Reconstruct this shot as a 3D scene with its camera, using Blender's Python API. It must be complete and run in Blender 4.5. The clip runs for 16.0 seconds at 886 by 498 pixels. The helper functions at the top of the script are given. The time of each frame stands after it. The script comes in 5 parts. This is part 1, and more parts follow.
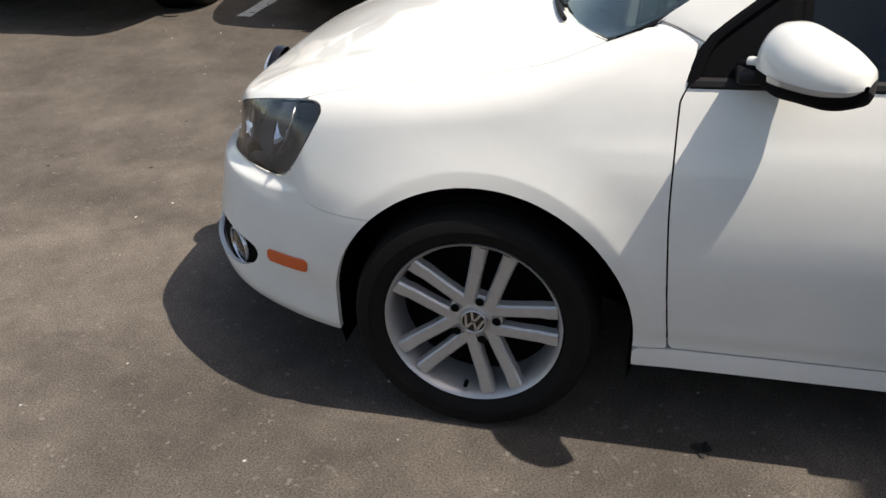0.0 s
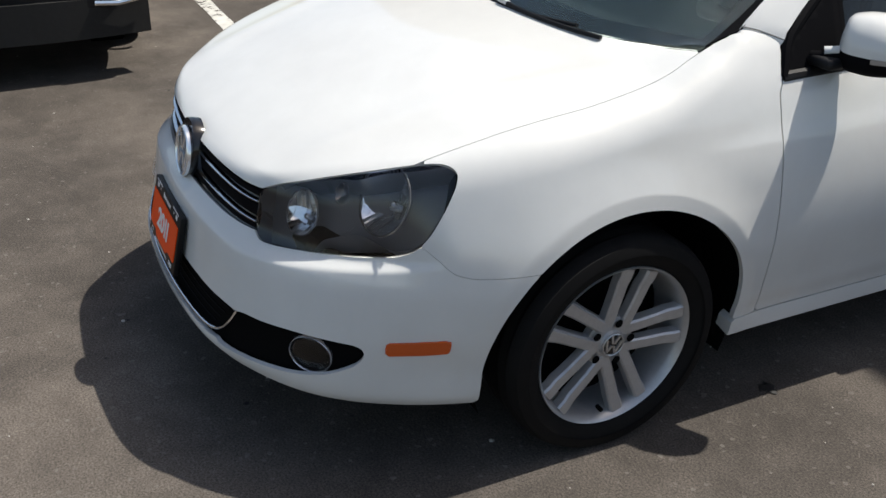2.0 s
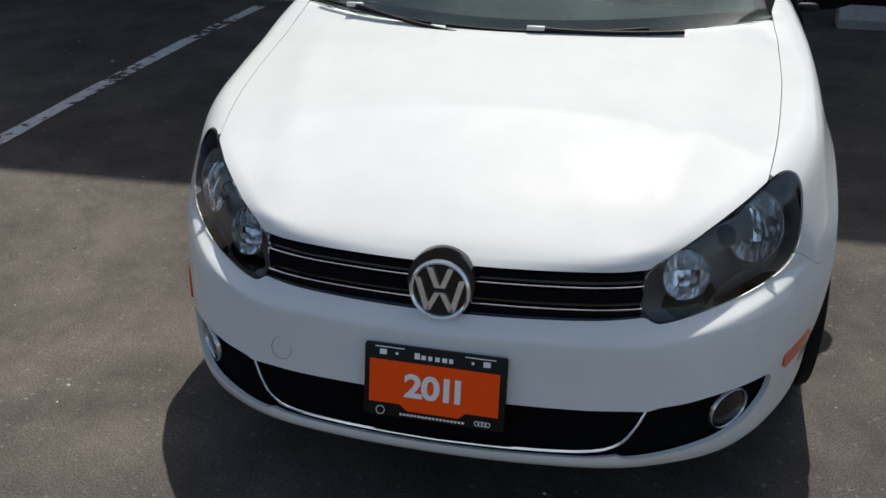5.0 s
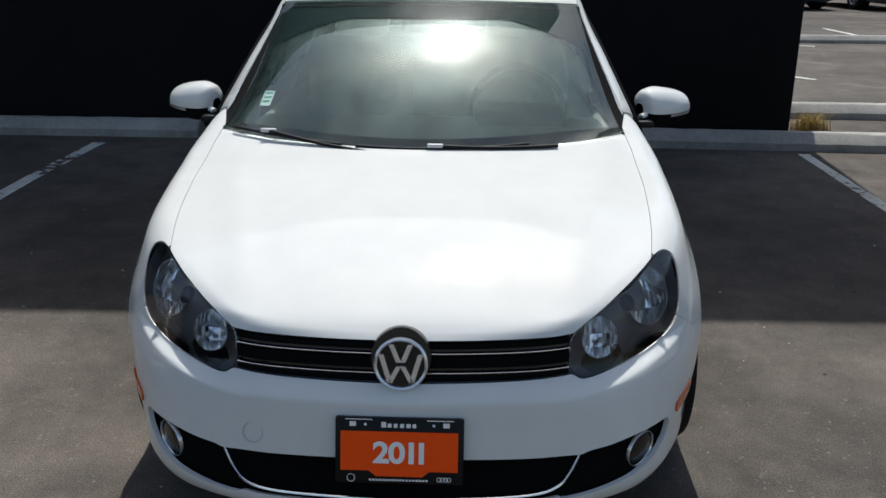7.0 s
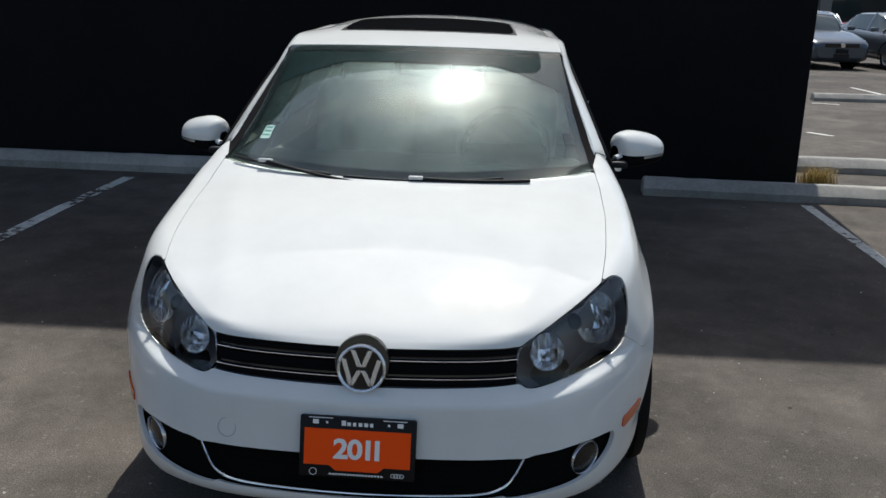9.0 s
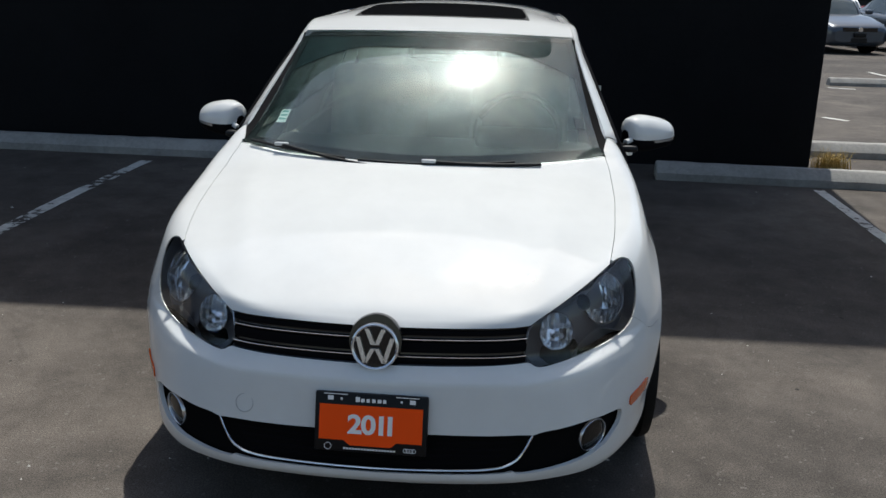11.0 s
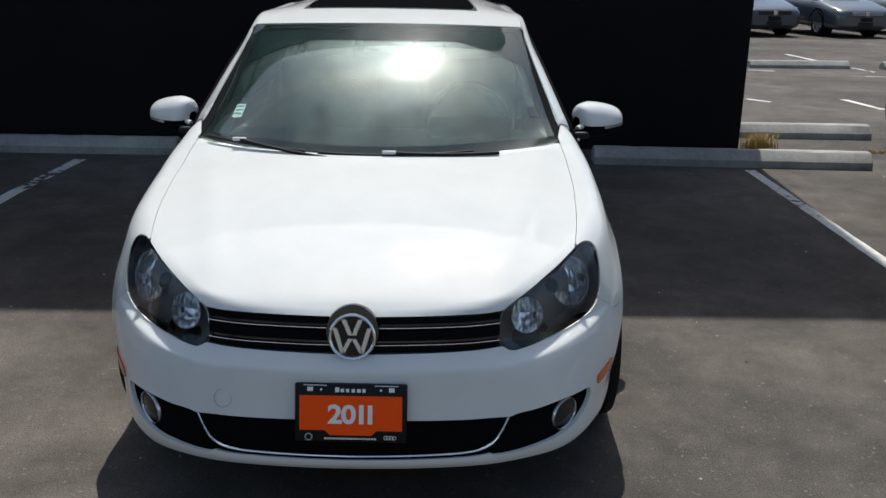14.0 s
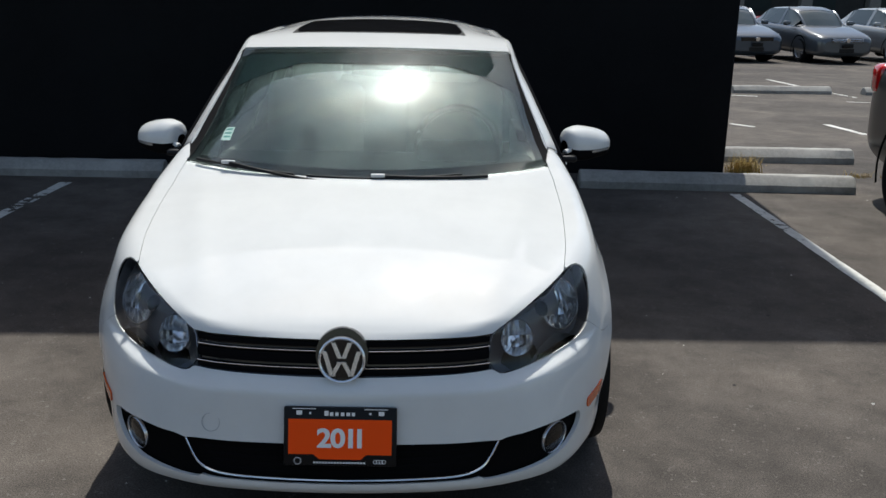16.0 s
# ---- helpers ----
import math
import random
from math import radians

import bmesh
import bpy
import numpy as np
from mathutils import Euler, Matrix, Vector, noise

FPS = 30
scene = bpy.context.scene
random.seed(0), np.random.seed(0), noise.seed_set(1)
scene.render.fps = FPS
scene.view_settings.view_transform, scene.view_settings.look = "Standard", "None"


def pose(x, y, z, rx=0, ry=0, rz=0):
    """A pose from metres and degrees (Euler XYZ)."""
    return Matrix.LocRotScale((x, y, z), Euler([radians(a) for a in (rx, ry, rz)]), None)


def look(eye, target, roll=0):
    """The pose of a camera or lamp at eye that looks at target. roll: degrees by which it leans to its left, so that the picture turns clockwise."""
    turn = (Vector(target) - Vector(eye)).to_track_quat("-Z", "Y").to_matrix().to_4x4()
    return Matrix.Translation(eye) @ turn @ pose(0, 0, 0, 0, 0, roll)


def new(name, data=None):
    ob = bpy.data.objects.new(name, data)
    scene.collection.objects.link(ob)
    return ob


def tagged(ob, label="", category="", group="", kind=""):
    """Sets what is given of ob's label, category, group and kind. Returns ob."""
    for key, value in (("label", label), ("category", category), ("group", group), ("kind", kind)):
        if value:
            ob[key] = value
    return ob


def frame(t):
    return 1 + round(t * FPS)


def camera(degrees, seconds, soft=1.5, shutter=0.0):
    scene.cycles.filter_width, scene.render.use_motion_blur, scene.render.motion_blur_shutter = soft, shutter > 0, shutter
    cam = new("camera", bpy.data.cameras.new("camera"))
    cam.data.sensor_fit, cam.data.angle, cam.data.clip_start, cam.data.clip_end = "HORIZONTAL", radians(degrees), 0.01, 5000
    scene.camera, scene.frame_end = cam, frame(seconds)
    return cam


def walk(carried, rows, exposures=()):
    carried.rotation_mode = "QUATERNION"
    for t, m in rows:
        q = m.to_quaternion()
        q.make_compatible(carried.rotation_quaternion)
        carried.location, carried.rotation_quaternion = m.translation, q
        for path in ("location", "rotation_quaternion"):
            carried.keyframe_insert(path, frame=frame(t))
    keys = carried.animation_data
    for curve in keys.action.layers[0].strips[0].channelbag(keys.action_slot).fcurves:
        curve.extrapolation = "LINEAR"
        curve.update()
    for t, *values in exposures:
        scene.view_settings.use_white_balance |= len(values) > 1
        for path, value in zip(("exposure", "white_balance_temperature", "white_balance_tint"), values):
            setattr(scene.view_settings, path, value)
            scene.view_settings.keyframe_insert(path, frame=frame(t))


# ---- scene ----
cam = camera(49.99, 16.0)
PATH = [
    (0, (2.786, 1.298, 1.573), (1.076, 0.874, 0.627), -1.07),
    (0.5, (2.787, 0.890, 1.578), (0.985, 0.840, 0.711), 0.90),
    (1, (2.774, 0.398, 1.605), (0.996, 0.734, 0.753), 3.05),
    (1.5, (2.670, -0.024, 1.616), (1.039, 0.722, 0.730), 4.05),
    (2, (2.420, -0.392, 1.601), (0.842, 0.407, 0.668), 2.14),
    (2.5, (2.167, -0.799, 1.632), (0.796, 0.363, 0.755), 4.57),
    (3, (1.814, -1.033, 1.597), (0.639, 0.305, 0.686), 2.64),
    (3.5, (1.455, -1.322, 1.616), (0.426, 0.149, 0.735), 1.44),
    (4, (1.128, -1.524, 1.617), (0.399, 0.100, 0.706), 2.50),
    (4.2, (0.955, -1.533, 1.616), (0.292, 0.095, 0.662), 1.50),
    (6.3, (0.181, -2.014, 1.662), (0.111, -0.200, 0.822), -0.26),
    (6.5, (0.158, -2.040, 1.654), (0.135, -0.226, 0.812), 0.24),
    (7, (0.185, -2.079, 1.672), (0.112, -0.191, 1.014), 0.46),
    (7.5, (0.194, -2.151, 1.680), (0.164, -0.229, 1.126), 1.04),
    (8, (0.221, -2.189, 1.672), (0.156, -0.288, 1.052), 0.93),
    (8.5, (0.326, -2.263, 1.669), (0.241, -0.347, 1.101), 1.19),
    (9, (0.404, -2.328, 1.669), (0.252, -0.413, 1.111), 1.43),
    (9.5, (0.414, -2.376, 1.671), (0.218, -0.468, 1.106), 1.49),
    (10, (0.414, -2.379, 1.674), (0.239, -0.476, 1.084), 1.36),
    (10.2, (0.412, -2.385, 1.678), (0.231, -0.482, 1.090), 1.29),
    (12.3, (0.427, -2.401, 1.680), (0.249, -0.499, 1.088), 1.48),
    (12.5, (0.420, -2.407, 1.682), (0.228, -0.503, 1.101), 1.51),
    (13, (0.366, -2.405, 1.697), (0.250, -0.496, 1.112), 1.68),
    (13.5, (0.316, -2.429, 1.684), (0.239, -0.526, 1.075), 0.99),
    (14, (0.295, -2.450, 1.691), (0.265, -0.545, 1.083), 0.75),
    (14.5, (0.283, -2.453, 1.690), (0.280, -0.535, 1.123), 1.12),
    (15, (0.278, -2.451, 1.687), (0.261, -0.530, 1.131), 0.87),
    (15.5, (0.281, -2.451, 1.694), (0.282, -0.533, 1.125), 1.11),
    (16, (0.282, -2.452, 1.689), (0.282, -0.532, 1.129), 1.04),
]
walk(cam, [(t, look(eye, target, roll)) for t, eye, target, roll in PATH], exposures=[(0, 0.82, 7350, 11), (0.5, 0.70, 7050, 10), (1, 0.58, 6850, 10), (2, 0.50, 6800, 9), (3, 0.44, 6600, 8), (4.2, 0.34, 6600, 8), (6.5, 0.32, 6450, 7), (9, 0.32, 6430, 7), (16, 0.32, 6430, 7)])

# ---- light: a high sun behind the dark wall, clear sky ----
SUN = Vector((0.004, 0.53, 1.0)).normalized()
world = bpy.data.worlds.new("world")
scene.world = world
world.use_nodes = True
wn = world.node_tree
sky = wn.nodes.new("ShaderNodeTexSky")
sky.sky_type, sky.sun_disc = "NISHITA", False
sky.sun_elevation = math.asin(SUN.z)
sky.sun_rotation = math.atan2(SUN.x, SUN.y)
sky.air_density, sky.dust_density = 1.0, 1.6
# thin broken cloud over the whole sky
sky_way = wn.nodes.new("ShaderNodeTexCoord")
cloud = wn.nodes.new("ShaderNodeTexNoise")
cloud.inputs["Scale"].default_value, cloud.inputs["Detail"].default_value, cloud.inputs["Roughness"].default_value, cloud.inputs["Distortion"].default_value = 4.5, 7.0, 0.58, 0.3
veil = wn.nodes.new("ShaderNodeValToRGB")
veil.color_ramp.elements[0].position, veil.color_ramp.elements[0].color = 0.40, (0.88, 0.90, 0.93, 1)
veil.color_ramp.elements[1].position, veil.color_ramp.elements[1].color = 0.68, (1.9, 1.72, 1.48, 1)
whiten = wn.nodes.new("ShaderNodeMix")
whiten.data_type, whiten.blend_type, whiten.inputs[0].default_value = "RGBA", "MULTIPLY", 1.0
wn.links.new(sky_way.outputs["Generated"], cloud.inputs["Vector"])
wn.links.new(cloud.outputs["Fac"], veil.inputs[0])
wn.links.new(sky.outputs[0], whiten.inputs[6])
wn.links.new(veil.outputs[0], whiten.inputs[7])
wn.links.new(whiten.outputs[2], wn.nodes["Background"].inputs[0])
wn.nodes["Background"].inputs[1].default_value = 0.094
sun = new("sun", bpy.data.lights.new("sun", "SUN"))
sun.data.energy, sun.data.angle, sun.data.color = 3.58, radians(0.53), (1.0, 0.975, 0.94)
sun.matrix_world = Matrix.Translation((0, 0, 20)) @ SUN.to_track_quat("Z", "Y").to_matrix().to_4x4()


# ---- materials ----
def material(name, color, rough=0.5, metal=0.0, **more):
    m = bpy.data.materials.new(name)
    m.use_nodes = True
    b = m.node_tree.nodes["Principled BSDF"]
    b.inputs["Base Color"].default_value = (*color, 1)
    b.inputs["Roughness"].default_value, b.inputs["Metallic"].default_value = rough, metal
    for k, v in more.items():
        b.inputs[k.replace("_", " ")].default_value = v
    return m


def node(m, kind, **props):
    n = m.node_tree.nodes.new(kind)
    for k, v in props.items():
        if k in n.inputs.keys():
            n.inputs[k].default_value = v
    return n


def link(m, a, b):
    m.node_tree.links.new(a, b)


def ramp(m, fac, *stops):
    r = m.node_tree.nodes.new("ShaderNodeValToRGB")
    e = r.color_ramp.elements
    while len(e) < len(stops):
        e.new(0.5)
    for el, (p, c) in zip(e, stops):
        el.position, el.color = p, (*c, 1) if len(c) == 3 else c
    link(m, fac, r.inputs[0])
    return r.outputs[0]


def mix(m, kind, fac, a, b):
    n = m.node_tree.nodes.new("ShaderNodeMix")
    n.data_type, n.blend_type = "RGBA", kind
    for sock, v in ((n.inputs[0], fac), (n.inputs[6], a), (n.inputs[7], b)):
        if hasattr(v, "is_linked"):
            link(m, v, sock)
        else:
            sock.default_value = v if isinstance(v, float) else (*v, 1)
    return n.outputs[2]


def grained(name, dark, light, scale, rough=0.6, bump=0.1, metal=0.0, fine=8.0, distance=0.002):
    """A surface with blotches and a finer grain, in metres."""
    m = material(name, light, rough, metal)
    b = m.node_tree.nodes["Principled BSDF"]
    co = m.node_tree.nodes.new("ShaderNodeTexCoord").outputs["Object"]
    big = node(m, "ShaderNodeTexNoise", Scale=scale, Detail=4.0, Roughness=0.6)
    small = node(m, "ShaderNodeTexNoise", Scale=scale * fine, Detail=3.0, Roughness=0.7)
    for n in (big, small):
        link(m, co, n.inputs["Vector"])
    f = mix(m, "OVERLAY", 0.6, big.outputs["Fac"], small.outputs["Fac"])
    link(m, ramp(m, f, (0.25, dark), (0.75, light)), b.inputs["Base Color"])
    bp = node(m, "ShaderNodeBump", Strength=bump, Distance=distance)
    link(m, small.outputs["Fac"], bp.inputs["Height"])
    link(m, bp.outputs[0], b.inputs["Normal"])
    return m


def paint(name, color, rough=0.32, metal=0.0, coat=1.0):
    """Car paint under clear coat, with a trace of road dust."""
    m = material(name, color, rough, metal, Coat_Weight=coat, Coat_Roughness=0.03, Specular_IOR_Level=0.2)
    b = m.node_tree.nodes["Principled BSDF"]
    co = m.node_tree.nodes.new("ShaderNodeTexCoord").outputs["Object"]
    dust = node(m, "ShaderNodeTexNoise", Scale=6.0, Detail=6.0, Roughness=0.65)
    link(m, co, dust.inputs["Vector"])
    dim = tuple(c * 0.94 for c in color)
    link(m, ramp(m, dust.outputs["Fac"], (0.3, dim), (0.7, color)), b.inputs["Base Color"])
    link(m, ramp(m, dust.outputs["Fac"], (0.3, (0.02,) * 3), (0.8, (0.09,) * 3)), b.inputs["Coat Roughness"])
    return m


def asphalt_material():
    m = material("asphalt", (0.1, 0.09, 0.08), 0.9, 0.0, Specular_IOR_Level=0.25)
    b = m.node_tree.nodes["Principled BSDF"]
    co = m.node_tree.nodes.new("ShaderNodeTexCoord").outputs["Object"]
    stain = node(m, "ShaderNodeTexNoise", Scale=0.55, Detail=6.0, Roughness=0.66, Distortion=0.15)
    patch = node(m, "ShaderNodeTexNoise", Scale=2.6, Detail=7.0, Roughness=0.72, Distortion=0.1)
    grit = node(m, "ShaderNodeTexNoise", Scale=170.0, Detail=3.0, Roughness=0.7)
    stone = node(m, "ShaderNodeTexVoronoi", Scale=95.0)
    chip = node(m, "ShaderNodeTexVoronoi", Scale=20.0)
    crack = node(m, "ShaderNodeTexNoise", Scale=0.35, Detail=8.0, Roughness=0.55, Distortion=1.2)
    for n in (stain, patch, grit, stone, chip, crack):
        link(m, co, n.inputs["Vector"])
    base = ramp(m, stain.outputs["Fac"], (0.30, (0.060, 0.052, 0.045)), (0.48, (0.088, 0.076, 0.065)), (0.66, (0.135, 0.115, 0.097)))
    base = mix(m, "MULTIPLY", 0.55, base, ramp(m, patch.outputs["Fac"], (0.36, (0.46,) * 3), (0.64, (1.30,) * 3)))
    base = mix(m, "MULTIPLY", 0.8, base, ramp(m, grit.outputs["Fac"], (0.32, (0.34,) * 3), (0.70, (1.68,) * 3)))
    pale = ramp(m, stone.outputs["Color"], (0.86, (0, 0, 0)), (0.95, (1, 1, 1)))
    base = mix(m, "MIX", mix(m, "MULTIPLY", 1.0, pale, (0.35, 0.35, 0.35)), base, (0.24, 0.225, 0.2))
    bits = ramp(m, chip.outputs["Distance"], (0.05, (1, 1, 1)), (0.085, (0, 0, 0)))
    pick = ramp(m, chip.outputs["Color"], (0.965, (0, 0, 0)), (0.97, (1, 1, 1)))
    base = mix(m, "MIX", mix(m, "MULTIPLY", 1.0, bits, pick), base, (0.42, 0.40, 0.36))
    hole = node(m, "ShaderNodeTexVoronoi", Scale=9.0)
    link(m, co, hole.inputs["Vector"])
    pit = ramp(m, hole.outputs["Distance"], (0.055, (1, 1, 1)), (0.10, (0, 0, 0)))
    some = ramp(m, hole.outputs["Color"], (0.80, (0, 0, 0)), (0.81, (1, 1, 1)))
    base = mix(m, "MIX", mix(m, "MULTIPLY", 1.0, pit, some), base, (0.022, 0.020, 0.018))
    seam = ramp(m, crack.outputs["Fac"], (0.494, (0, 0, 0)), (0.4985, (0.35,) * 3), (0.503, (0, 0, 0)))
    base = mix(m, "MIX", seam, base, (0.042, 0.039, 0.036))
    link(m, base, b.inputs["Base Color"])
    bp = node(m, "ShaderNodeBump", Strength=0.55, Distance=0.004)
    link(m, mix(m, "MULTIPLY", 0.6, grit.outputs["Fac"], stone.outputs["Distance"]), bp.inputs["Height"])
    link(m, bp.outputs[0], b.inputs["Normal"])
    return m


def worn_paint():
    """White line paint, flaked away in places down to the asphalt."""
    m = material("line_paint", (0.6, 0.59, 0.54), 0.8)
    b = m.node_tree.nodes["Principled BSDF"]
    co = m.node_tree.nodes.new("ShaderNodeTexCoord").outputs["Object"]
    flake = node(m, "ShaderNodeTexNoise", Scale=16.0, Detail=5.0, Roughness=0.65, Distortion=0.4)
    wide = node(m, "ShaderNodeTexNoise", Scale=1.3, Detail=2.0)
    for n in (flake, wide):
        link(m, co, n.inputs["Vector"])
    f = mix(m, "OVERLAY", 0.8, flake.outputs["Fac"], wide.outputs["Fac"])
    link(m, ramp(m, f, (0.3, (0.44, 0.43, 0.39)), (0.7, (0.66, 0.65, 0.60))), b.inputs["Base Color"])
    link(m, ramp(m, f, (0.365, (0, 0, 0)), (0.405, (1, 1, 1))), b.inputs["Alpha"])
    return m


def glass(name, tint=(0.9, 0.95, 0.93), rough=0.0, dust=0.0):
    """Clear glass; dust is an added film's share, a stand-in for glare."""
    m = material(name, tint, rough, 0.0, Transmission_Weight=1.0, IOR=1.5)
    if dust:
        nt = m.node_tree
        film = nt.nodes.new("ShaderNodeBsdfPrincipled")
        film.inputs["Base Color"].default_value, film.inputs["Roughness"].default_value = (0.05, 0.08, 0.08, 1), 0.25
        film.inputs["Specular IOR Level"].default_value = 1.0
        co = nt.nodes.new("ShaderNodeTexCoord").outputs["Object"]
        cloud = node(m, "ShaderNodeTexNoise", Scale=5.0, Detail=5.0, Roughness=0.55)
        link(m, co, cloud.inputs["Vector"])
        blend = nt.nodes.new("ShaderNodeMixShader")
        link(m, ramp(m, cloud.outputs["Fac"], (0.3, (dust * 0.6,) * 3), (0.7, (dust * 1.4,) * 3)), blend.inputs[0])
        link(m, nt.nodes["Principled BSDF"].outputs[0], blend.inputs[1])
        link(m, film.outputs[0], blend.inputs[2])
        link(m, blend.outputs[0], nt.nodes["Material Output"].inputs[0])
    return m


ASPHALT = asphalt_material()
WHITE = paint("white_paint", (0.688, 0.688, 0.664), 0.75)
BLACK = material("black_plastic", (0.009, 0.009, 0.010), 0.5, 0.0, Specular_IOR_Level=0.25)
GLOSSBLACK = material("gloss_black", (0.006, 0.006, 0.007), 0.14, 0.0, Coat_Weight=0.2)
RUBBER = grained("rubber", (0.004, 0.004, 0.004), (0.0065, 0.006, 0.006), 30, 0.75, 0.3)
RUBBER.node_tree.nodes["Principled BSDF"].inputs["Specular IOR Level"].default_value = 0.15
RUBBER.node_tree.nodes["Principled BSDF"].inputs["Specular IOR Level"].default_value = 0.2
# near-black for gaps and hollows, their shade put into the colour
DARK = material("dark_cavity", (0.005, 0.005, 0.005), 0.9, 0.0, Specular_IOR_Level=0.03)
CHROME = material("chrome", (0.78, 0.79, 0.80), 0.08, 1.0)
ALLOY = grained("alloy", (0.42, 0.42, 0.425), (0.50, 0.50, 0.50), 40, 0.36, 0.05, 0.55)
AMBER = material("amber_plastic", (0.58, 0.085, 0.008), 0.25, 0.0, Coat_Weight=0.5)
ORANGE = material("orange_card", (1.0, 0.085, 0.003), 0.45, 0.0, Specular_IOR_Level=0.15)
LETTER = material("pale_print", (0.84, 0.82, 0.79), 0.5)
LAMPGLASS = glass("lamp_glass", (0.96, 0.97, 0.98))
SCREEN = glass("windscreen_glass", (0.55, 0.68, 0.66), dust=0.075)


def haze_material():
    """The thin film added inside a windscreen; its mottling stands in for reflected cloud."""
    m = material("glass_haze", (0.012, 0.025, 0.026), 0.42, 0.0, Specular_IOR_Level=1.0)
    nt = m.node_tree
    co = nt.nodes.new("ShaderNodeTexCoord").outputs["Object"]
    cloud = node(m, "ShaderNodeTexNoise", Scale=4.0, Detail=6.0, Roughness=0.62, Distortion=0.8)
    link(m, co, cloud.inputs["Vector"])
    blend = nt.nodes.new("ShaderNodeMixShader")
    link(m, ramp(m, cloud.outputs["Fac"], (0.32, (0.18,) * 3), (0.70, (0.60,) * 3)), blend.inputs[0])
    link(m, nt.nodes.new("ShaderNodeBsdfTransparent").outputs[0], blend.inputs[1])
    link(m, nt.nodes["Principled BSDF"].outputs[0], blend.inputs[2])
    link(m, blend.outputs[0], nt.nodes["Material Output"].inputs[0])
    return m


HAZE = haze_material()
SIDEGLASS = glass("side_glass", (0.11, 0.155, 0.18))
SIDEGLASS.node_tree.nodes["Principled BSDF"].inputs["IOR"].default_value = 1.36
BEIGE = grained("beige_upholstery", (0.36, 0.34, 0.29), (0.44, 0.41, 0.36), 25, 0.8, 0.2)
DASH = grained("dash_plastic", (0.05, 0.05, 0.05), (0.07, 0.07, 0.07), 60, 0.7, 0.2)
CONCRETE = grained("concrete", (0.20, 0.192, 0.175), (0.38, 0.365, 0.33), 2.2, 0.85, 0.5, fine=14, distance=0.004)
LINEPAINT = worn_paint()
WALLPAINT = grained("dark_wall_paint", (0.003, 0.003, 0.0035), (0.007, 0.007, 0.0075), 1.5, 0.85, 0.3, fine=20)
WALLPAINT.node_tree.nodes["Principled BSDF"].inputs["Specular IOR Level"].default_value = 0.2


# ---- mesh helpers ----
def part(name, mesh_or_bm, mat, parent, label="", smooth=True, angle=35):
    """Links a bmesh or (verts, faces) as one mesh object under a thing or part."""
    me = bpy.data.meshes.new(name)
    if isinstance(mesh_or_bm, bmesh.types.BMesh):
        mesh_or_bm.to_mesh(me)
        mesh_or_bm.free()
    else:
        me.from_pydata([tuple(map(float, v)) for v in mesh_or_bm[0]], [], mesh_or_bm[1])
        me.update()
    me.materials.append(mat)
    if smooth:
        me.polygons.foreach_set("use_smooth", [True] * len(me.polygons))
        me.set_sharp_from_angle(angle=radians(angle))
    ob = new(name, me)
    ob.parent = parent
    if label:
        ob["label"] = label
    return ob


def thing(name, label, category, group="", m=None):
    ob = new(name)
    ob.empty_display_size = 0.1
    tagged(ob, label, category, group)
    if m is not None:
        ob.matrix_world = m
    return ob


def joined(*pieces):
    """Several (verts, faces) as one."""
    vs, fs = [], []
    for v, f in pieces:
        n = len(vs)
        vs += [tuple(p) for p in v]
        fs += [tuple(i + n for i in q) for q in f]
    return vs, fs


def box(x0, x1, y0, y1, z0, z1, bevel=0.0, seg=2):
    bm = bmesh.new()
    bmesh.ops.create_cube(bm, size=1)
    bmesh.ops.transform(bm, matrix=Matrix.Translation(((x0 + x1) / 2, (y0 + y1) / 2, (z0 + z1) / 2)) @ Matrix.Diagonal((x1 - x0, y1 - y0, z1 - z0, 1)), verts=bm.verts)
    if bevel:
        bmesh.ops.bevel(bm, geom=bm.edges, offset=bevel, segments=seg, affect="EDGES", profile=0.5)
    return bm


def moved(bm, m):
    bmesh.ops.transform(bm, matrix=m, verts=bm.verts)
    return bm


def lathe(profile, n=48, axis="x"):
    """Turns a profile of (radius, offset along the axis) into a surface."""
    vs, fs = [], []
    k = len(profile)
    for i in range(n):
        a = 2 * math.pi * i / n
        for r, o in profile:
            c, s = r * math.cos(a), r * math.sin(a)
            vs.append((o, c, s) if axis == "x" else (c, o, s) if axis == "y" else (c, s, o))
    for i in range(n):
        for j in range(k - 1):
            a, b = i * k + j, ((i + 1) % n) * k + j
            fs.append((a, b, b + 1, a + 1))
    return vs, fs


def tube(points, radius, n=8, closed=False):
    """A round bar along points."""
    pts = [Vector(p) for p in points]
    vs, fs = [], []
    k = len(pts)
    up = Vector((0, 0, 1))
    for i, p in enumerate(pts):
        d = (pts[(i + 1) % k] - pts[i - 1]) if closed else (pts[min(i + 1, k - 1)] - pts[max(i - 1, 0)])
        d.normalize()
        side = d.cross(up if abs(d.z) < 0.95 else Vector((1, 0, 0))).normalized()
        top = side.cross(d)
        for j in range(n):
            a = 2 * math.pi * j / n
            vs.append(p + radius * (math.cos(a) * side + math.sin(a) * top))
    for i in range(k if closed else k - 1):
        for j in range(n):
            a, b = i * n, ((i + 1) % k) * n
            fs.append((a + j, a + (j + 1) % n, b + (j + 1) % n, b + j))
    if not closed:
        fs += [tuple(range(n))[::-1], tuple(range((k - 1) * n, k * n))]
    return vs, fs


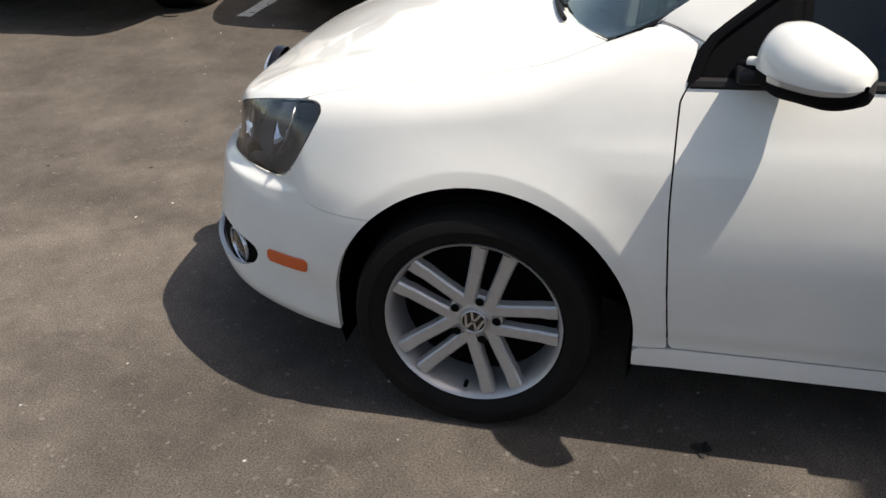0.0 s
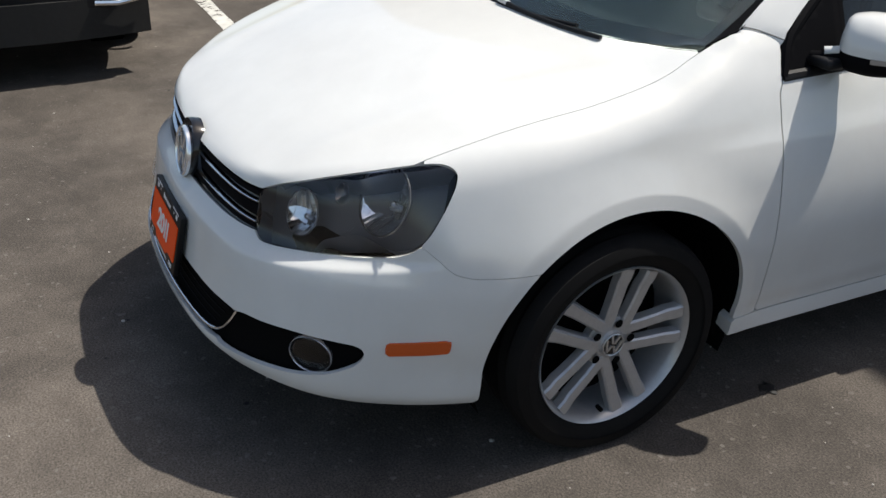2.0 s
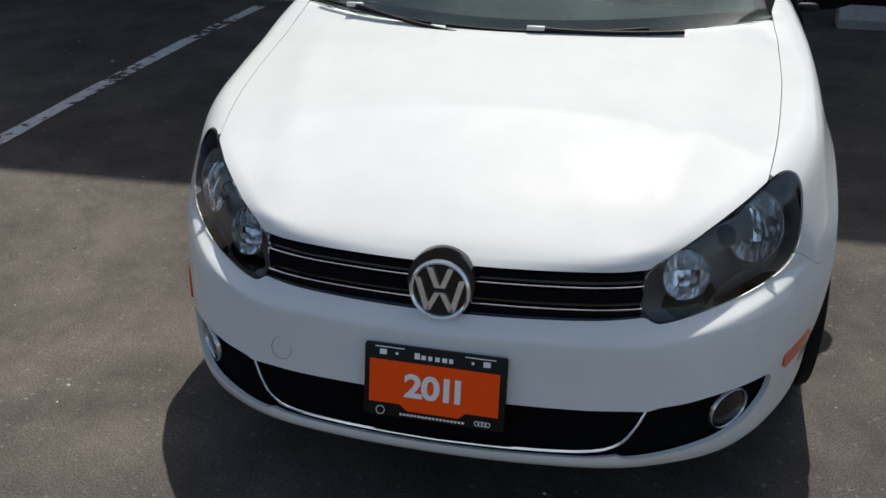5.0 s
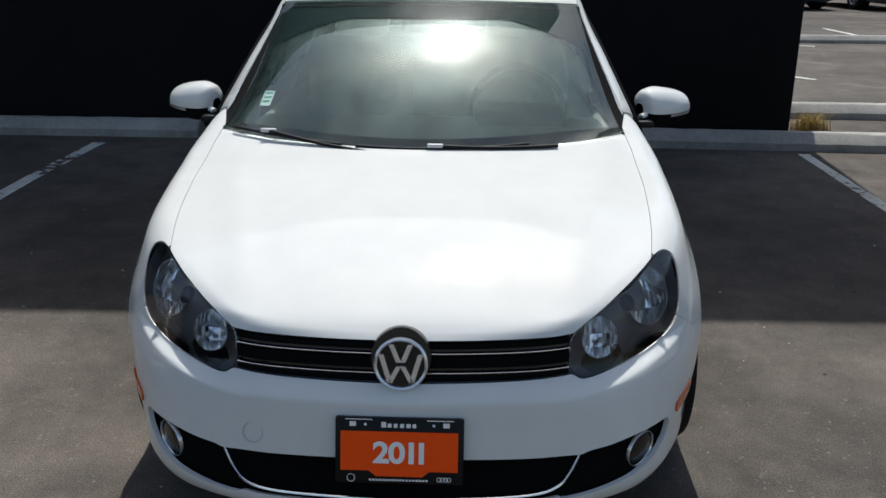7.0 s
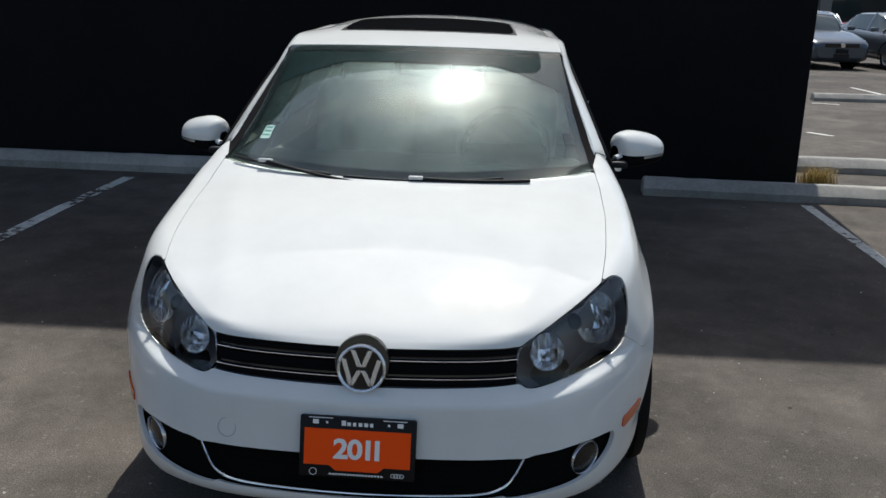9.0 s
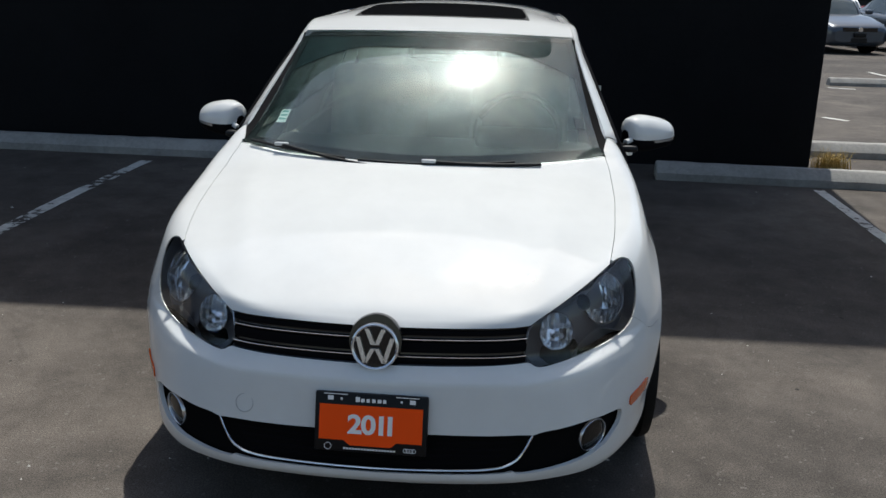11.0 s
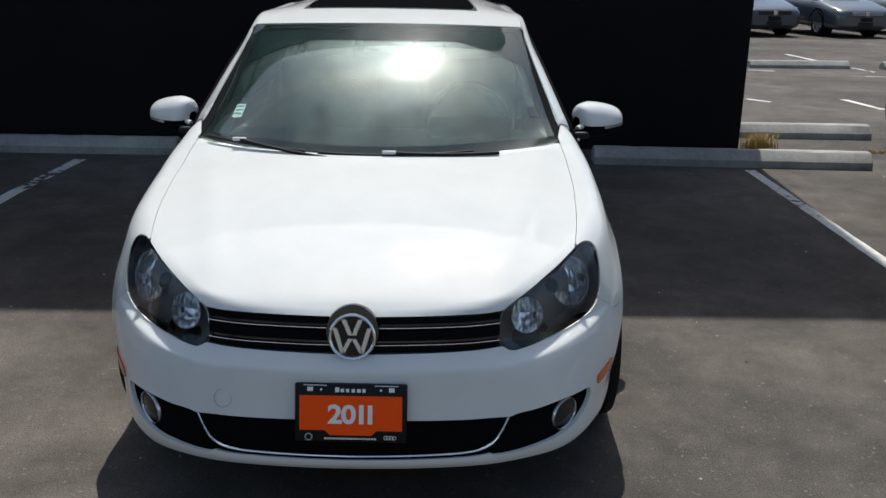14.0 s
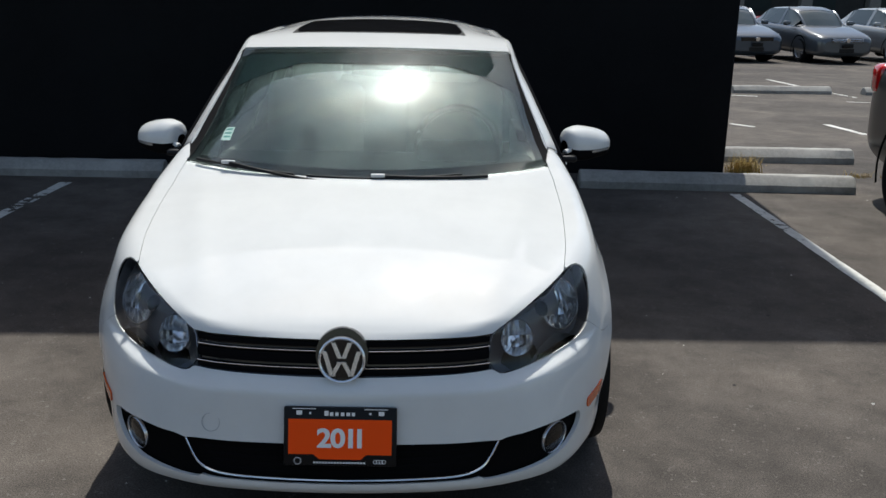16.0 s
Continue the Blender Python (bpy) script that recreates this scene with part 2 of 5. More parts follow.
def prism(outline, depth, m=None):
    """A flat outline of (x, y) points with thickness, along z."""
    bm = bmesh.new()
    f = bm.faces.new([bm.verts.new((x, y, 0)) for x, y in outline])
    if f.normal.z < 0:
        f.normal_flip()
    r = bmesh.ops.extrude_face_region(bm, geom=[f])
    bmesh.ops.translate(bm, vec=(0, 0, depth), verts=[v for v in r["geom"] if isinstance(v, bmesh.types.BMVert)])
    bmesh.ops.recalc_face_normals(bm, faces=bm.faces)
    return moved(bm, m) if m is not None else bm


def written(name, words, size, mat, m, parent, label="", bold=0.018):
    """Raised lettering, turned into a mesh."""
    cu = bpy.data.curves.new(name, "FONT")
    cu.body, cu.size, cu.extrude, cu.align_x, cu.align_y = words, size, 0.0006, "CENTER", "CENTER"
    cu.offset = size * bold
    tmp = new(name + "_curve", cu)
    me = bpy.data.meshes.new_from_object(tmp.evaluated_get(bpy.context.evaluated_depsgraph_get()))
    bpy.data.objects.remove(tmp)
    bm = bmesh.new()
    bm.from_mesh(me)
    bpy.data.meshes.remove(me)
    return part(name, moved(bm, m), mat, parent, label, smooth=False)


# ---- the white hatchback: one smooth body form, cut into panels ----
def spline(*pts):
    """A smooth curve through points that never overshoots them."""
    xs, ys = np.array([p[0] for p in pts], float), np.array([p[1] for p in pts], float)
    h, d = np.diff(xs), np.diff(ys) / np.diff(xs)
    m = np.zeros(len(xs))
    m[0], m[-1] = d[0], d[-1]
    for i in range(1, len(xs) - 1):
        if d[i - 1] * d[i] > 0:
            a, b = 2 * h[i] + h[i - 1], h[i] + 2 * h[i - 1]
            m[i] = (a + b) / (a / d[i - 1] + b / d[i])

    def at(v):
        v = np.clip(np.asarray(v, float), xs[0], xs[-1])
        i = np.clip(np.searchsorted(xs, v) - 1, 0, len(h) - 1)
        t = (v - xs[i]) / h[i]
        return ((1 + 2 * t) * ys[i] + t * h[i] * m[i]) * (1 - t) ** 2 + ((3 - 2 * t) * ys[i + 1] + (t - 1) * h[i] * m[i + 1]) * t * t
    return at


def step(v, a, b):
    t = np.clip((v - a) / (b - a), 0, 1)
    return t * t * (3 - 2 * t)


def smax(a, b, r):
    h = np.clip(0.5 + 0.5 * (a - b) / r, 0, 1)
    return b + (a - b) * h + r * h * (1 - h)


# nose line on the centre, and at the corners, over height
NOSE = spline((0.16, 0.09), (0.20, 0.03), (0.246, -0.028), (0.270, -0.044), (0.30, -0.036), (0.36, -0.019), (0.44, -0.003), (0.51, 0.008), (0.536, 0.014), (0.543, 0.020), (0.572, 0.052), (0.594, 0.066), (0.68, 0.078), (0.705, 0.092), (0.8, 0.125), (1.2, 0.2))
LOWER_CORNER = spline((0.16, 0.08), (0.20, 0.015), (0.24, -0.022), (0.28, -0.028), (0.38, -0.018), (0.46, 0.002), (0.50, 0.014), (0.53, 0.027), (0.56, 0.045), (0.60, 0.068), (0.65, 0.093), (0.78, 0.15), (1.2, 0.30))
UPPER_CORNER = spline((0.50, 0.050), (0.545, 0.062), (0.560, 0.071), (0.60, 0.086), (0.68, 0.104), (0.78, 0.128), (1.2, 0.28))
# height of the ledge under the lamp over half width
LEDGE = spline((0.30, 0.530), (0.40, 0.530), (0.55, 0.539), (0.65, 0.551), (0.72, 0.562), (0.80, 0.586))
# the same corner behind the lamp, with no ledge
FLANK = spline((0.16, 0.08), (0.20, 0.015), (0.24, -0.025), (0.28, -0.032), (0.38, -0.022), (0.46, 0.004), (0.51, 0.022), (0.55, 0.036), (0.60, 0.054), (0.65, 0.072), (0.70, 0.090), (0.80, 0.124), (1.2, 0.28))
# half plan: half width over distance behind the nose
PLAN_X = [0, 0.1, 0.2, 0.35, 0.433, 0.54, 0.63, 0.70, 0.765, 0.815, 0.848, 0.868, 0.879, 0.884, 0.886, 0.886, 0.880, 0.86, 0.80, 0.66, 0.3, 0.0]
PLAN_D = [0, 0.002, 0.008, 0.026, 0.046, 0.098, 0.165, 0.24, 0.33, 0.42, 0.51, 0.62, 0.74, 0.88, 1.1, 2.6, 3.2, 3.7, 4.02, 4.17, 4.24, 4.25]
_s = np.concatenate([[0], np.cumsum(np.hypot(np.diff(PLAN_X), np.diff(PLAN_D)))])
_q = np.linspace(0, _s[-1], 1800)
_px, _pd = spline(*zip(_s, PLAN_X))(_q), spline(*zip(_s, PLAN_D))(_q)
_k = np.hanning(41) / np.hanning(41).sum()
_px = np.convolve(np.concatenate([-_px[20:0:-1], _px, -_px[-2:-22:-1]]), _k, "valid")
_pd = np.convolve(np.concatenate([_pd[20:0:-1], _pd, _pd[-2:-22:-1]]), _k, "valid")
_front = _pd < 1.2
_gx, _gd = np.gradient(_px), np.gradient(_pd)
# side line: share of the full width over height
SIDE = spline((0.14, 0.90), (0.19, 0.945), (0.235, 0.957), (0.29, 0.955), (0.38, 0.975), (0.46, 0.991), (0.53, 1.0), (0.60, 0.998), (0.66, 0.990), (0.72, 0.977), (0.79, 0.954), (0.86, 0.928), (0.92, 0.900), (0.97, 0.866), (1.0, 0.845), (1.2, 0.66))
_sz = np.linspace(0.0, 1.3, 1301)
_sk = np.hanning(91) / np.hanning(91).sum()
_sv = np.convolve(np.pad(SIDE(_sz), 45, "edge"), _sk, "valid")
SIDE = lambda z: np.interp(z, _sz, _sv)
# bonnet line on the centre over length
CROWN = spline((-0.3, 0.55), (0.0, 0.655), (0.06, 0.669), (0.085, 0.684), (0.12, 0.708), (0.18, 0.738), (0.30, 0.790), (0.45, 0.843), (0.65, 0.900), (0.85, 0.935), (1.0, 0.957), (1.1, 0.978), (1.2, 1.003), (1.3, 1.018), (1.6, 1.03), (4.4, 1.03))
DROP = spline((0.0, 0.015), (0.2, 0.034), (0.45, 0.046), (0.8, 0.052), (1.0, 0.042), (1.2, 0.016), (2.0, 0.015), (4.4, 0.015))
WHEEL_Y, WHEEL_Z = 0.880, 0.302
ARCH_Y, ARCH_R = 0.894, 0.374


def plan_distance(x, d):
    """Signed distance of (x, d) to the half plan."""
    fx, fd = _px[:1500], _pd[:1500]
    front = np.searchsorted(fd, 1.2)
    dd = np.interp(x, fx[:front], fd[:front])
    slope = np.interp(x, fx[:front], (_gd / np.maximum(_gx, 1e-6))[:front])
    a = (dd - d) / np.sqrt(1 + np.minimum(slope, 50) ** 2)
    xx = np.interp(d, _pd, _px)
    slope2 = np.interp(d, _pd, _gx / np.maximum(np.abs(_gd), 1e-6))
    b = (x - xx) / np.sqrt(1 + np.minimum(np.abs(slope2), 50) ** 2)
    w = step(x, 0.60, 0.68) * (d > -0.02)
    w = np.where(d > 1.2, 1.0, w)
    return a * (1 - w) + b * w


def body(p):
    """Below zero inside the lower body."""
    x, y, z = np.abs(p[..., 0]), p[..., 1], p[..., 2]
    c = step(x, 0.30, 0.70)
    back = step(y, 0.33, 0.46)
    drop = step(z - LEDGE(x), -0.003, 0.024)
    corner = LOWER_CORNER(z) * (1 - drop) + UPPER_CORNER(z) * drop
    nose = NOSE(z) * (1 - c) + (corner * (1 - back) + FLANK(z) * back) * c
    nose = nose * (1 - step(y, 0.7, 1.6))
    r = np.hypot(y - ARCH_Y, z - WHEEL_Z)
    flare = 0.010 * (1 - np.clip((r - ARCH_R - 0.036) / 0.10, 0, 1)) ** 2 * step(z, 0.18, 0.3) * step(y, 0.42, 0.56)
    rb = np.hypot(y - WHEEL_Y - 2.578, z - WHEEL_Z)
    flare = flare + 0.007 * np.exp(-((rb - 0.375) / 0.036) ** 2) * step(z, 0.18, 0.3)
    crease = 0.005 * np.exp(-((z - 0.335) / 0.03) ** 2) * step(y, 1.0, 1.5)
    over = z - (0.765 + 0.03 * (y - 1.0))
    shoulder = 0.0045 * np.exp(-(over / np.where(over > 0, 0.028, 0.15)) ** 2) * step(y, 0.95, 1.35)
    side = plan_distance(x / (1 - (1 - SIDE(z)) * step(y, 0.10, 0.50)) , y - nose) - flare - crease - shoulder
    side = side + 0.005 * np.tanh((z - 0.655) / 0.09) * step(y, 0.30, 0.50) * (1 - step(y, 0.75, 1.10))
    ridge = 0.006 * np.exp(-((x - (0.44 + 0.16 * step(y, 0.1, 1.1))) / 0.055) ** 2) * step(y, 0.12, 0.3) * (1 - step(y, 0.8, 1.15))
    top = z - CROWN(y) + DROP(y) * (x / 0.72) ** 2.4 - ridge - 0.026 * step(y, 1.17, 1.27) * step(x, 0.64, 0.72)
    return smax(side, top * 0.93, 0.008 + 0.008 * step(y, 0.15, 0.25) + 0.036 * np.maximum(step(y, 0.25, 0.5), step(x, 0.40, 0.60)))


def solve(origin, way, f, near, far, steps=34):
    """The distance at which each ray leaves the form."""
    lo, hi = np.full(way.shape[:-1], near), np.full(way.shape[:-1], far)
    for _ in range(steps):
        mid = (lo + hi) / 2
        out = f(origin + way * mid[..., None]) > 0
        hi, lo = np.where(out, mid, hi), np.where(out, lo, mid)
    return origin + way * ((lo + hi) / 2)[..., None]


HEART = np.array([0.0, 1.46, 0.46])


def front_point(u, v):
    """A point of the front body: u turns from the left side over the nose to the other side, v rises; both in degrees."""
    a, e = np.radians(u), np.radians(v)
    way = np.stack([np.cos(a) * np.cos(e), -np.sin(a) * np.cos(e), np.sin(e)], -1)
    return solve(HEART, way, body, 0.3, 2.2)


def side_point(u, v):
    """A point of the flank at y = u, z = v."""
    o = np.stack([np.zeros_like(u), u, v], -1)
    way = np.broadcast_to(np.array([1.0, 0, 0]), o.shape)
    return solve(o, way, body, 0.2, 1.2)


def normals(p, f=body):
    e = 1e-3
    g = np.stack([f(p + e * d) - f(p - e * d) for d in np.eye(3)], -1)
    return g / np.maximum(np.linalg.norm(g, axis=-1, keepdims=True), 1e-9)


_cache = {}


def cut(point, us, vs, keep, depth=0.014, lift=0.0, key=None):
    """The piece of a surface where keep is below zero, its edge laid on the cut line and turned inwards."""
    if key not in _cache or key is None:
        U, V = np.meshgrid(us, vs, indexing="ij")
        _cache[key] = (U, V, point(U, V))
    U, V, P = (a.copy() for a in _cache[key])
    nu, nv = U.shape
    D = keep(P)
    ok = (D[:-1, :-1] + D[1:, :-1] + D[1:, 1:] + D[:-1, 1:]) < 0
    inn, out = np.zeros((nu, nv), bool), np.zeros((nu, nv), bool)
    for i in (0, 1):
        for j in (0, 1):
            inn[i:nu - 1 + i, j:nv - 1 + j] |= ok
            out[i:nu - 1 + i, j:nv - 1 + j] |= ~ok
    rim = inn & out
    u, v = U[rim], V[rim]
    lu, lv = (np.abs(np.gradient(us)).mean(), np.abs(np.gradient(vs)).mean())
    hu = np.broadcast_to(np.abs(np.gradient(us))[:, None], U.shape)[rim]
    hv = np.broadcast_to(np.abs(np.gradient(vs))[None, :], U.shape)[rim]
    u0, v0 = u.copy(), v.copy()
    for _ in range(5):
        d = keep(point(u, v))
        gu = (keep(point(u + 0.05 * hu, v)) - d) / 0.05
        gv = (keep(point(u, v + 0.05 * hv)) - d) / 0.05
        s = d / np.maximum(gu * gu + gv * gv, 1e-7)
        u = np.clip(u - np.clip(s * gu, -0.6, 0.6) * hu, u0 - 0.95 * hu, u0 + 0.95 * hu)
        v = np.clip(v - np.clip(s * gv, -0.6, 0.6) * hv, v0 - 0.95 * hv, v0 + 0.95 * hv)
    P[rim] = point(u, v)
    if lift:
        P = P + lift * normals(P)
    index = -np.ones((nu, nv), int)
    index[inn] = np.arange(inn.sum())
    verts = P[inn]
    ii, jj = np.nonzero(ok)
    quads = np.stack([index[ii, jj], index[ii, jj + 1], index[ii + 1, jj + 1], index[ii + 1, jj]], -1)
    faces = [tuple(map(int, q)) for q in quads]
    if depth and len(faces):
        count = {}
        for q in faces:
            for a, b in zip(q, q[1:] + q[:1]):
                count[(min(a, b), max(a, b))] = None if (min(a, b), max(a, b)) in count else (a, b)
        edges = [e for e in count.values() if e]
        ring = sorted({a for e in edges for a in e})
        low = {a: len(verts) + i for i, a in enumerate(ring)}
        verts = np.concatenate([verts, verts[ring] - depth * normals(verts[ring])])
        faces += [(b, a, low[a], low[b]) for a, b in edges]
    return verts, faces


def outline(points, round_off=0.0):
    """Signed distance to a closed outline of (a, b) points, smoothed through them."""
    p = np.array(points, float)
    q = []
    n = len(p)
    for i in range(n):
        a, b, c, d = p[i - 1], p[i], p[(i + 1) % n], p[(i + 2) % n]
        for t in np.linspace(0, 1, 8, endpoint=False):
            smooth = 0.5 * ((2 * b) + (c - a) * t + (2 * a - 5 * b + 4 * c - d) * t * t + (3 * b - a - 3 * c + d) * t ** 3)
            q.append((1 - round_off) * (b + (c - b) * t) + round_off * smooth)
    q = np.array(q)
    e = np.roll(q, -1, 0) - q

    def at(a, b):
        a, b = np.asarray(a, float), np.asarray(b, float)
        best, inside = np.full(a.shape, 9.0), np.zeros(a.shape, bool)
        for (qx, qy), (ex, ey) in zip(q, e):
            t = np.clip(((a - qx) * ex + (b - qy) * ey) / (ex * ex + ey * ey + 1e-12), 0, 1)
            best = np.minimum(best, (a - qx - t * ex) ** 2 + (b - qy - t * ey) ** 2)
            inside ^= ((qy > b) != (qy + ey > b)) & (a < qx + ex * (b - qy) / (ey if abs(ey) > 1e-9 else 1e-9))
        return np.where(inside, -1, 1) * np.sqrt(best)
    return at


# panel lines; x is taken on both sides alike
LAMP = outline([(0.425, 0.598), (0.427, 0.630), (0.439, 0.680), (0.548, 0.733), (0.669, 0.784), (0.716, 0.797), (0.748, 0.791), (0.768, 0.762), (0.776, 0.71), (0.772, 0.65), (0.748, 0.608), (0.70, 0.591), (0.58, 0.574), (0.463, 0.566)], 0.8)
BONNET_X = spline((0.1, 0.60), (0.40, 0.669), (0.57, 0.694), (0.72, 0.706), (0.87, 0.714), (1.05, 0.710), (1.13, 0.699), (1.20, 0.691), (1.30, 0.676))
GRILLE_TOP = spline((0.0, 0.671), (0.15, 0.671), (0.35, 0.675), (0.44, 0.679), (1.0, 0.69))
BUMPER_TOP = spline((0.0, 0.570), (0.25, 0.573), (0.43, 0.578), (0.5, 0.585), (0.74, 0.60), (1.0, 0.604))
SEAM = spline((0.30, 0.63), (0.385, 0.63), (0.415, 0.607), (0.455, 0.572), (0.50, 0.564), (0.60, 0.568), (1.3, 0.575))
LOWER_GRILLE = outline([(0.0, 0.282), (0.33, 0.284), (0.40, 0.288), (0.436, 0.312), (0.456, 0.383), (0.30, 0.388), (0.0, 0.392), (-0.2, 0.390), (-0.2, 0.282)], 0.5)
FOG = outline([(0.404, 0.284), (0.50, 0.277), (0.61, 0.280), (0.675, 0.296), (0.714, 0.328), (0.726, 0.360), (0.712, 0.382), (0.62, 0.391), (0.54, 0.389), (0.464, 0.384), (0.442, 0.322)], 0.7)
DOOR_Y = spline((0.2, 1.358), (0.3, 1.348), (0.5, 1.330), (0.7, 1.319), (0.88, 1.320), (0.915, 1.333), (1.0, 1.350), (1.1, 1.36))


def split(p):
    return np.abs(p[..., 0]), p[..., 1], p[..., 2]


def lamp_line(p):
    x, y, z = split(p)
    return np.where(y > 0.7, 1.0, smax(LAMP(x, z), 0.85 * (y - 0.398 - 0.56 * (z - 0.603)), 0.065))


def arch_line(p):
    x, y, z = split(p)
    r = np.hypot(y - ARCH_Y, z - WHEEL_Z) - ARCH_R
    low = np.maximum(np.abs(y - ARCH_Y) - ARCH_R, z - WHEEL_Z)
    return np.where(x > 0.45, np.minimum(r, low), 1.0)


def bumper_line(p):
    x, y, z = split(p)
    k = step(x, 0.70, 0.765)
    return z - BUMPER_TOP(x) * (1 - k) - SEAM(y) * k


def keep_bonnet(p):
    x, y, z = split(p)
    d = np.maximum(x - BONNET_X(y) + 0.001, GRILLE_TOP(x) + 0.002 - z)
    d = np.maximum(d, 0.0035 - lamp_line(p))
    back = y - (0.985 + 0.36 * x ** 2)
    return np.maximum(d, np.maximum(back, 0.15 - y - 0.12 * (z > 0.68)))


def keep_bumper(p):
    d = np.maximum(bumper_line(p) + 0.0006, 0.003 - lamp_line(p))
    x, y, z = split(p)
    d = np.maximum(d, -arch_line(p))
    d = np.maximum(d, np.maximum(0.001 - np.where(y < 0.6, LOWER_GRILLE(x, z), 1.0), 0.001 - np.where(y < 0.6, FOG(x, z), 1.0)))
    return np.maximum(np.maximum(d, y - 0.75), 0.245 - z - 0.036 * step(x, 0.42, 0.8))


def keep_fender(p):
    x, y, z = split(p)
    d = np.maximum(0.0006 - bumper_line(p), 0.003 - lamp_line(p))
    d = np.maximum(d, -arch_line(p))
    d = np.maximum(d, np.where(z > 0.72, BONNET_X(y) + 0.001 - x, -1.0))
    d = np.maximum(np.maximum(d, y - DOOR_Y(z) + 0.002), 0.55 - x)
    d = np.where(y < 0.75, d, np.maximum(np.maximum(np.maximum(-arch_line(p), y - DOOR_Y(z) + 0.002), 0.283 - z), np.where(z > 0.72, BONNET_X(y) + 0.001 - x, -1.0)))
    return d


def keep_grille(p):
    x, y, z = split(p)
    d = np.maximum(z - GRILLE_TOP(x), BUMPER_TOP(x) - z)
    return np.maximum(np.maximum(d, x - 0.5), np.maximum(-lamp_line(p), y - 0.5))


car = thing("hatchback_car", "white five-door hatchback with an orange dealer plate, parked on asphalt", "car", m=pose(0, 0, 0, 0, 0, 0.7))
US = np.linspace(-4, 184, 420)
VS = np.concatenate([np.linspace(-16, 1.7, 44), np.linspace(1.85, 6.0, 34), np.linspace(6.25, 10, 13), np.linspace(10.25, 34, 130), np.linspace(34.6, 74, 44)])
one = lambda s: (lambda f: (lambda p: np.maximum(f(p), 0.02 - s * p[..., 0])))


def front_panel(name, keep, mat, label="", parent=None, depth=0.014, lift=0.0):
    return part(name, cut(front_point, US, VS, keep, depth, lift, "front"), mat, parent or car, label, angle=40)


front_panel("bonnet", keep_bonnet, WHITE, "broad white bonnet with two soft ridges")
bumper = front_panel("front_bumper", keep_bumper, WHITE, "white front bumper with a low lip", depth=0.014)
for s in (1, -1):
    front_panel("front_wing", one(s)(keep_fender), WHITE, "white front wing flared round the wheel arch")
# dark inner shell added behind the panel gaps; its colour stands in for their shade
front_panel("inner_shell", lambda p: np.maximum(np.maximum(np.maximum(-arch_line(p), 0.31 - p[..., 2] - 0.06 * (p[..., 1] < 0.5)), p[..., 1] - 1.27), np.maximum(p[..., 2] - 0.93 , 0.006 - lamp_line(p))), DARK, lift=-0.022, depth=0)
grille = front_panel("grille", keep_grille, GLOSSBLACK, "gloss black grille with chrome strips", lift=-0.012, depth=0.0)


# ---- front details ----
def nose_y(x, z, f=body):
    """How far back the front surface lies at x, z."""
    x, z = np.atleast_1d(np.asarray(x, float)), np.atleast_1d(np.asarray(z, float))
    o = np.stack([x, np.full_like(x, 0.95), z], -1)
    return solve(o, np.broadcast_to(np.array([0, -1.0, 0]), o.shape), f, 0.0, 1.3)[..., 1]


def ribbon(xs, zs, high, out, back, lift=0.0):
    """A bar that follows the front: its height, how far it stands out and how deep it is."""
    ys = nose_y(xs, zs)
    nx = np.gradient(ys, xs)
    vs, fs = [], []
    for x, y, z, s in zip(xs, ys, zs, nx):
        n = Vector((s, -1, 0)).normalized()
        for dz, o in ((-high / 2, lift - back), (-high / 2, lift + out * 0.6), (-high * 0.2, lift + out), (high * 0.2, lift + out), (high / 2, lift + out * 0.5), (high / 2, lift - back)):
            vs.append((x + n.x * o, y + n.y * o, z + dz))
    for i in range(len(xs) - 1):
        for j in range(6):
            fs.append((i * 6 + j, i * 6 + (j + 1) % 6, i * 6 + 6 + (j + 1) % 6, i * 6 + 6 + j))
    fs += [tuple(range(6))[::-1], tuple(range(len(vs) - 6, len(vs)))]
    return vs, fs


SLATBLACK = material("slat_black", (0.005, 0.005, 0.006), 0.7, 0.0, Specular_IOR_Level=0.03)
gx = np.linspace(-0.425, 0.425, 70)
for z, h in ((0.660, 0.014), (0.617, 0.030), (0.580, 0.014)):
    part("louvre", ribbon(gx, z + 0.004 * (gx / 0.42) ** 2, h, 0.004, 0.02, -0.006), SLATBLACK, grille)
for z in (0.642, 0.592):
    part("trim_strip", ribbon(gx, z + 0.003 * (gx / 0.42) ** 2, 0.0045, 0.004, 0.01, -0.002), CHROME, grille, "thin chrome strip")


def disc(r, depth, m, mat, name, parent, label="", n=48, dome=0.0):
    prof = [(0.0001, depth + dome), (r * 0.5, depth + dome * 0.75), (r * 0.85, depth + dome * 0.28), (r * 0.97, depth), (r, depth * 0.7), (r, 0.0)]
    bm = bmesh.new()
    v, f = lathe(prof, n, "z")
    me = bpy.data.meshes.new("t")
    me.from_pydata(v, [], f)
    bm.from_mesh(me)
    bpy.data.meshes.remove(me)
    bmesh.ops.remove_doubles(bm, verts=bm.verts, dist=0.0004)
    bmesh.ops.recalc_face_normals(bm, faces=bm.faces)
    return part(name, moved(bm, m), mat, parent, label)


